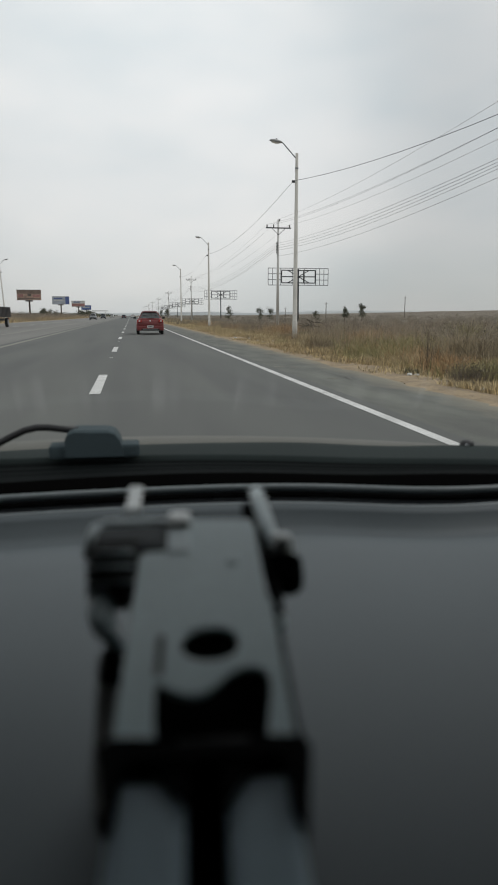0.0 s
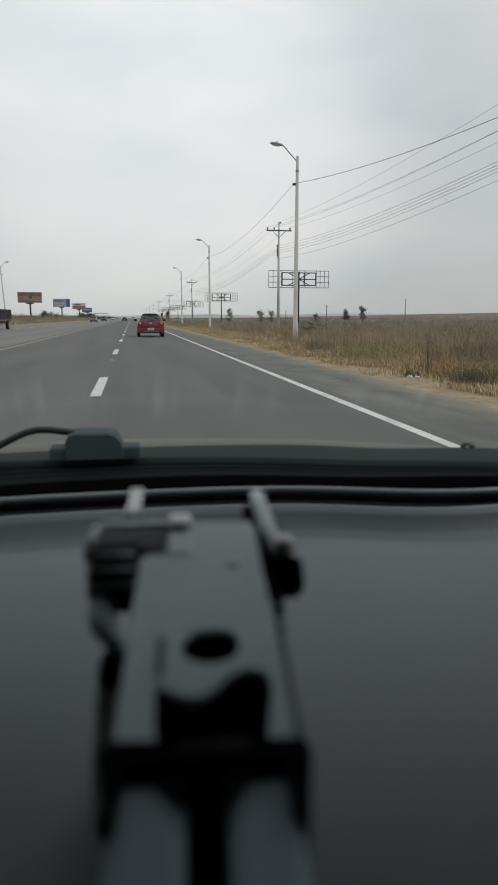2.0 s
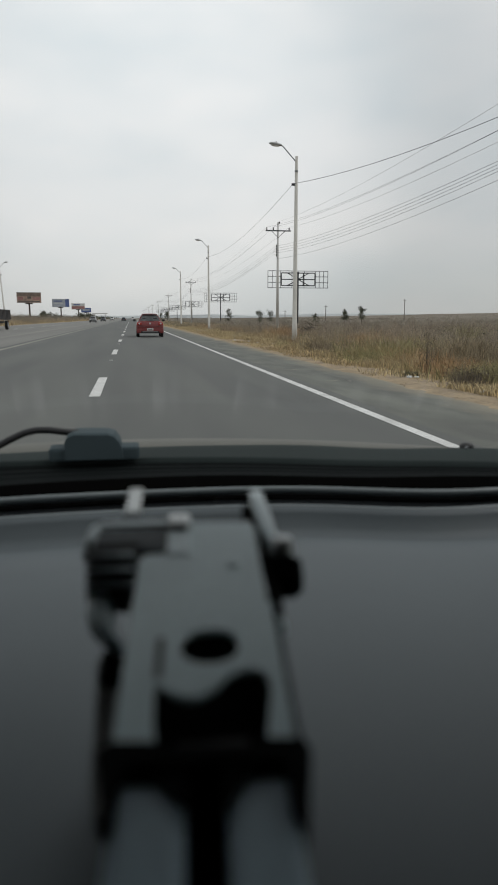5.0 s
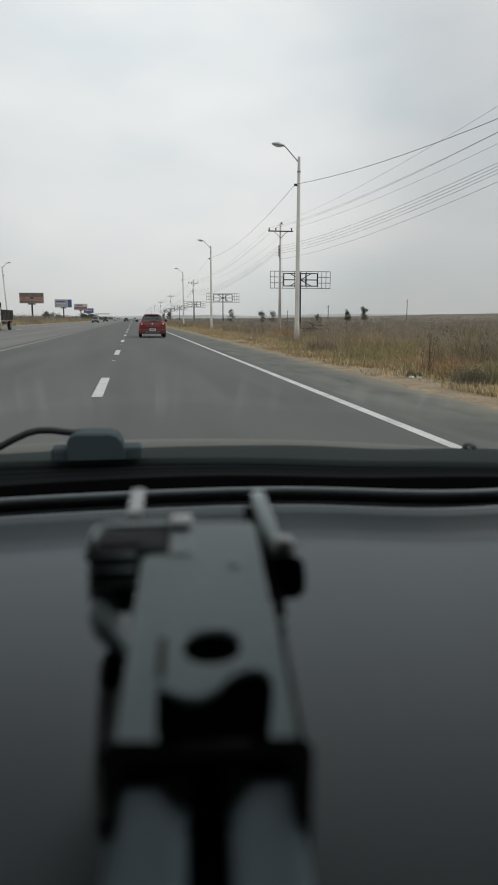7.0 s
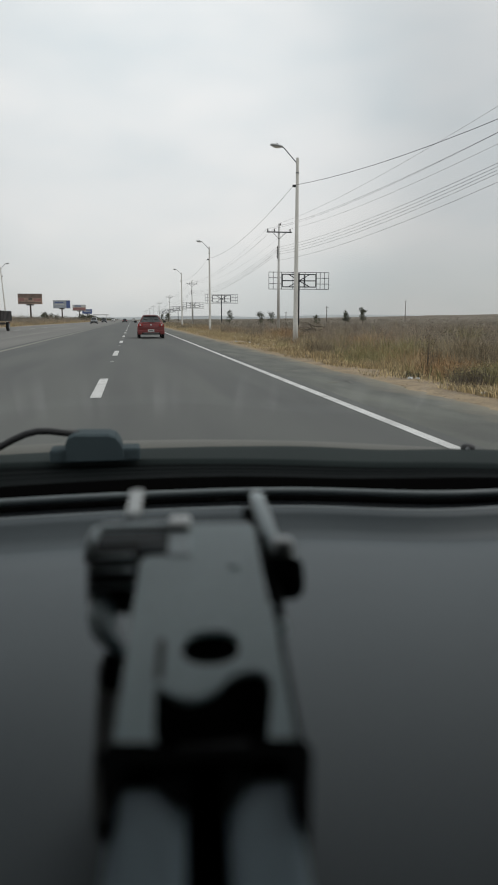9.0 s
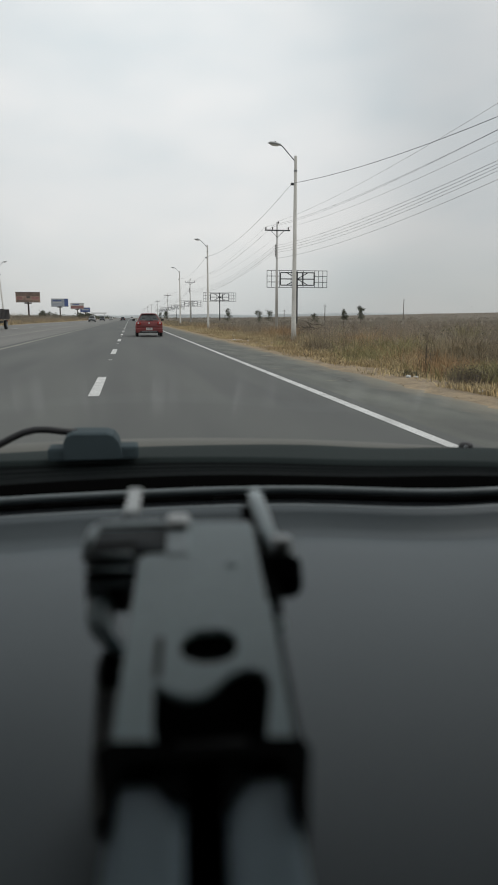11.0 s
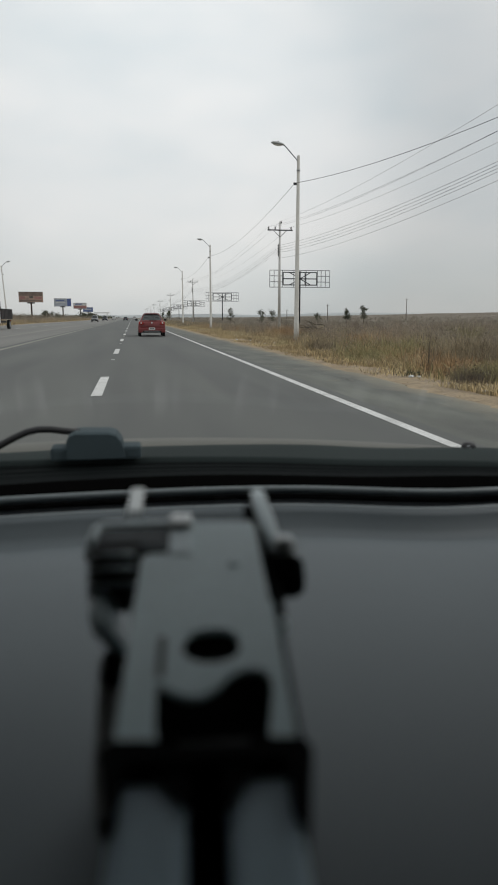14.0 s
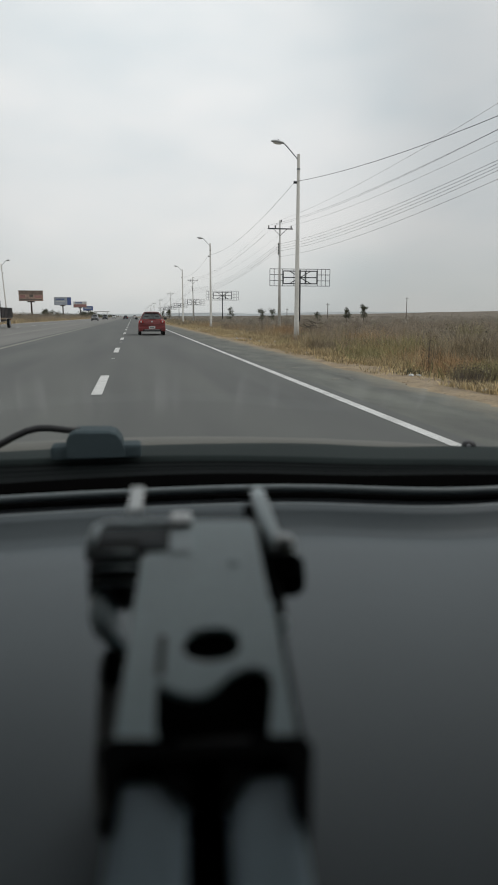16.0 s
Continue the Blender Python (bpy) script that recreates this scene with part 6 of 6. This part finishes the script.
for i in range(26):
    z = 0.25 + 0.5 * i
    part("rung", box((0, 0, z), (2 * (0.34 - 0.2 * z / 13) - 0.16, 0.20, 0.10), 0.01), M_CONCRETE, lat)

# street lamps and power poles passed before
for y in (-128, -76):
    copy_thing(lamp_a, pose(8.0, y, 0))
copy_thing(lamp_a, pose(8.6, -41, 0, 0, -5, 0))
copy_thing(lamp_a, pose(8.2, -5, 0))
for x, y in ((13.4, -30), (13.2, -103), (13.0, -211), (13.0, -290)):
    copy_thing(util_a, pose(x, y, 0))
prev = (13.2, 7.0)
for x, y in ((13.4, -30), (13.2, -103), (13.0, -211), (13.0, -290)):
    for dx, z in ((0.12, 9.95), (-1.05, 9.45), (1.0, 9.45), (-0.2, 7.6), (-0.2, 7.2), (-0.2, 6.7)):
        wire((prev[0] + dx, prev[1], z - 0.3), (x + dx, y, z - 0.1), 1.2)
    prev = (x, y)
for z in (7.9, 7.4):
    wire((8.3, -41, z), (-21.5, -12, z), 1.1, label="slack cable crossing above the road")
thick = thing("leaning_pole", (17.5, 14, 0), "thick leaning concrete pole with a meter box", "utility pole")
part("pole", tube([(0, 0, -0.1), (1.6, 0, 9.5)], [0.30, 0.17], 14), M_CONCRETE, thick, smooth=True)
part("meter_box", box((0.62, -0.22, 1.9), (0.32, 0.18, 0.45), 0.02), M_LAMP, thick)

# ruined shelter
ruin = thing("ruined_shelter", (34, -62, 0), "collapsed wooden shelter with a torn dark roof", "shelter")
for i, (x, y, h, lx) in enumerate(((-5, 0, 2.9, -0.3), (-4, 2.4, 3.0, 0.2), (-1.6, 0, 2.7, 0.1), (1.2, 0, 2.5, 0.0), (3.4, 0.3, 2.4, 0.2), (5.6, 0, 2.2, -0.2), (-1.0, 2.6, 2.8, 0.2), (3.0, 2.6, 2.5, 0))):
    part("post", tube([(x, y, -0.1), (x + lx, y, h)], 0.09, 7), M_WOOD, ruin)
for a, b in (((-8.2, -0.5, 0.1), (-4.8, 0, 2.6)), ((-5.2, 0, 2.85), (5.8, 0, 2.2)), ((-4, 2.4, 3.0), (3.2, 2.6, 2.5)), ((-6.5, -0.4, 0.1), (-4.6, 0, 1.8)), ((5.6, 0, 2.2), (8.6, 0.4, 2.6))):
    part("beam", tube([a, b], 0.07, 6), M_WOOD, ruin)
rb = sheet(-5.2, 2.8, -0.4, 2.9, 2.9, 14, 5)
for v in rb.verts:
    v.co.z += -0.07 * (v.co.x + 5.2) + 0.16 * noise.noise((v.co.x * 0.9, v.co.y, 3)) - (0.5 * max(0, v.co.x - 1.2))
rf = part("roof_sheet", rb, M_TARP, ruin)
sm_ = rf.modifiers.new("thickness", "SOLIDIFY")
sm_.thickness = 0.05
part("wall", box((3.2, 0.9, 0.85), (4.6, 0.12, 1.8), 0.02), M_PLASTER, ruin)
for i in range(9):
    part("straw_bundle", tube([(-4.6 + i * 0.45, -0.3, 2.75 - 0.03 * i), (-4.7 + i * 0.45, -0.45, 2.2 - 0.06 * (i % 3))], [0.10, 0.03], 5), M_GRASS_B, ruin)

# roadside tree and cactus bush passed before
tree((6.5, -143, 0), 7.4, "dark green roadside tree with several slim trunks", 2.7, 141, 0.16, 4200, 54, 3, name="tree", low=0.28)
tree((21, -205, 0), 3.4, "branching cactus tree in the scrub", 1.2, 142, 0.14, 900, 26, 2, low=0.3)
tree((9.5, -256, 0), 2.6, "wide grey green thorn bush beside the verge", 2.6, 143, 0.07, 2600, 40, 4, low=0.1)

# opposite side: billboard, stall and bus
billboard((-44, 130, 0), 9.0, 6.5, 10.2, M_BBC, [(-0.1, 0.5, 0.5, 0.3, M_BBB), (0.38, 0.45, 0.2, 0.7, M_BBA)], "blue printed billboard above roadside stalls")
stall = thing("roadside_stall", (-31, 62, 0), "open roadside stall with a white awning", "stall")
for x in (-3, 0, 3):
    for y in (-1.6, 1.6):
        part("post", tube([(x, y, -0.1), (x, y, 2.5)], 0.06, 7), M_WOOD, stall)
aw = sheet(-3.4, 3.4, -2.1, 2.1, 2.5, 8, 4)
for v in aw.verts:
    v.co.z += 0.25 * (1 - abs(v.co.y) / 2.1) + 0.05 * noise.noise((v.co.x, v.co.y, 0))
awo = part("awning", aw, M_SIGNWHITE, stall)
sm2 = awo.modifiers.new("thickness", "SOLIDIFY")
sm2.thickness = 0.03
part("counter", box((0, -1.3, 0.5), (5.8, 0.6, 1.0), 0.02), M_WOOD, stall)
bus = thing("bus", (-12.2, -178, 0), "white and green bus on the opposite carriageway", "bus")
part("body", box((0, 0, 1.75), (2.5, 11.0, 2.5), 0.18), M_WHITE, bus)
part("lower_band", box((0, 0, 0.85), (2.53, 11.03, 0.7), 0.10), mat("green_bus_paint", (0.05, 0.20, 0.09), 0.4, vary=0.1, bump=0), bus)
part("front_window", box((0, -5.5, 2.25), (2.2, 0.06, 1.1), 0.02), M_CARGLASS, bus)
for sx in (-1, 1):
    for i in range(6):
        part("side_window", box((sx * 1.25, -4.2 + 1.7 * i, 2.25), (0.05, 1.45, 0.85), 0.02), M_CARGLASS, bus)
    part("headlight", box((sx * 0.9, -5.52, 0.95), (0.35, 0.06, 0.22), 0.02), M_HEAD, bus)
    for y in (-3.6, 3.4):
        wheel(bus, (sx * 1.08, y, 0.48), 0.48, 0.28)

# pale filling station far along the opposite side
station = thing("filling_station", (-31, 600, 0), "pale far roadside building with a flat white canopy", "building")
part("body", box((-5, 2, 2.2), (9, 9, 4.4), 0.05), M_PLASTER, station)
part("canopy", box((5.5, -2, 5.0), (13, 9, 0.7), 0.05), M_SIGNWHITE, station, "flat white canopy")
for x in (1.0, 10.0):
    part("canopy_post", tube([(x, -2, -0.1), (x, -2, 4.7)], 0.18, 8), M_PALEPOLE, station)
part("doorway", box((-5, -2.52, 1.2), (2.2, 0.06, 2.4), 0.02), M_CARGLASS, station)
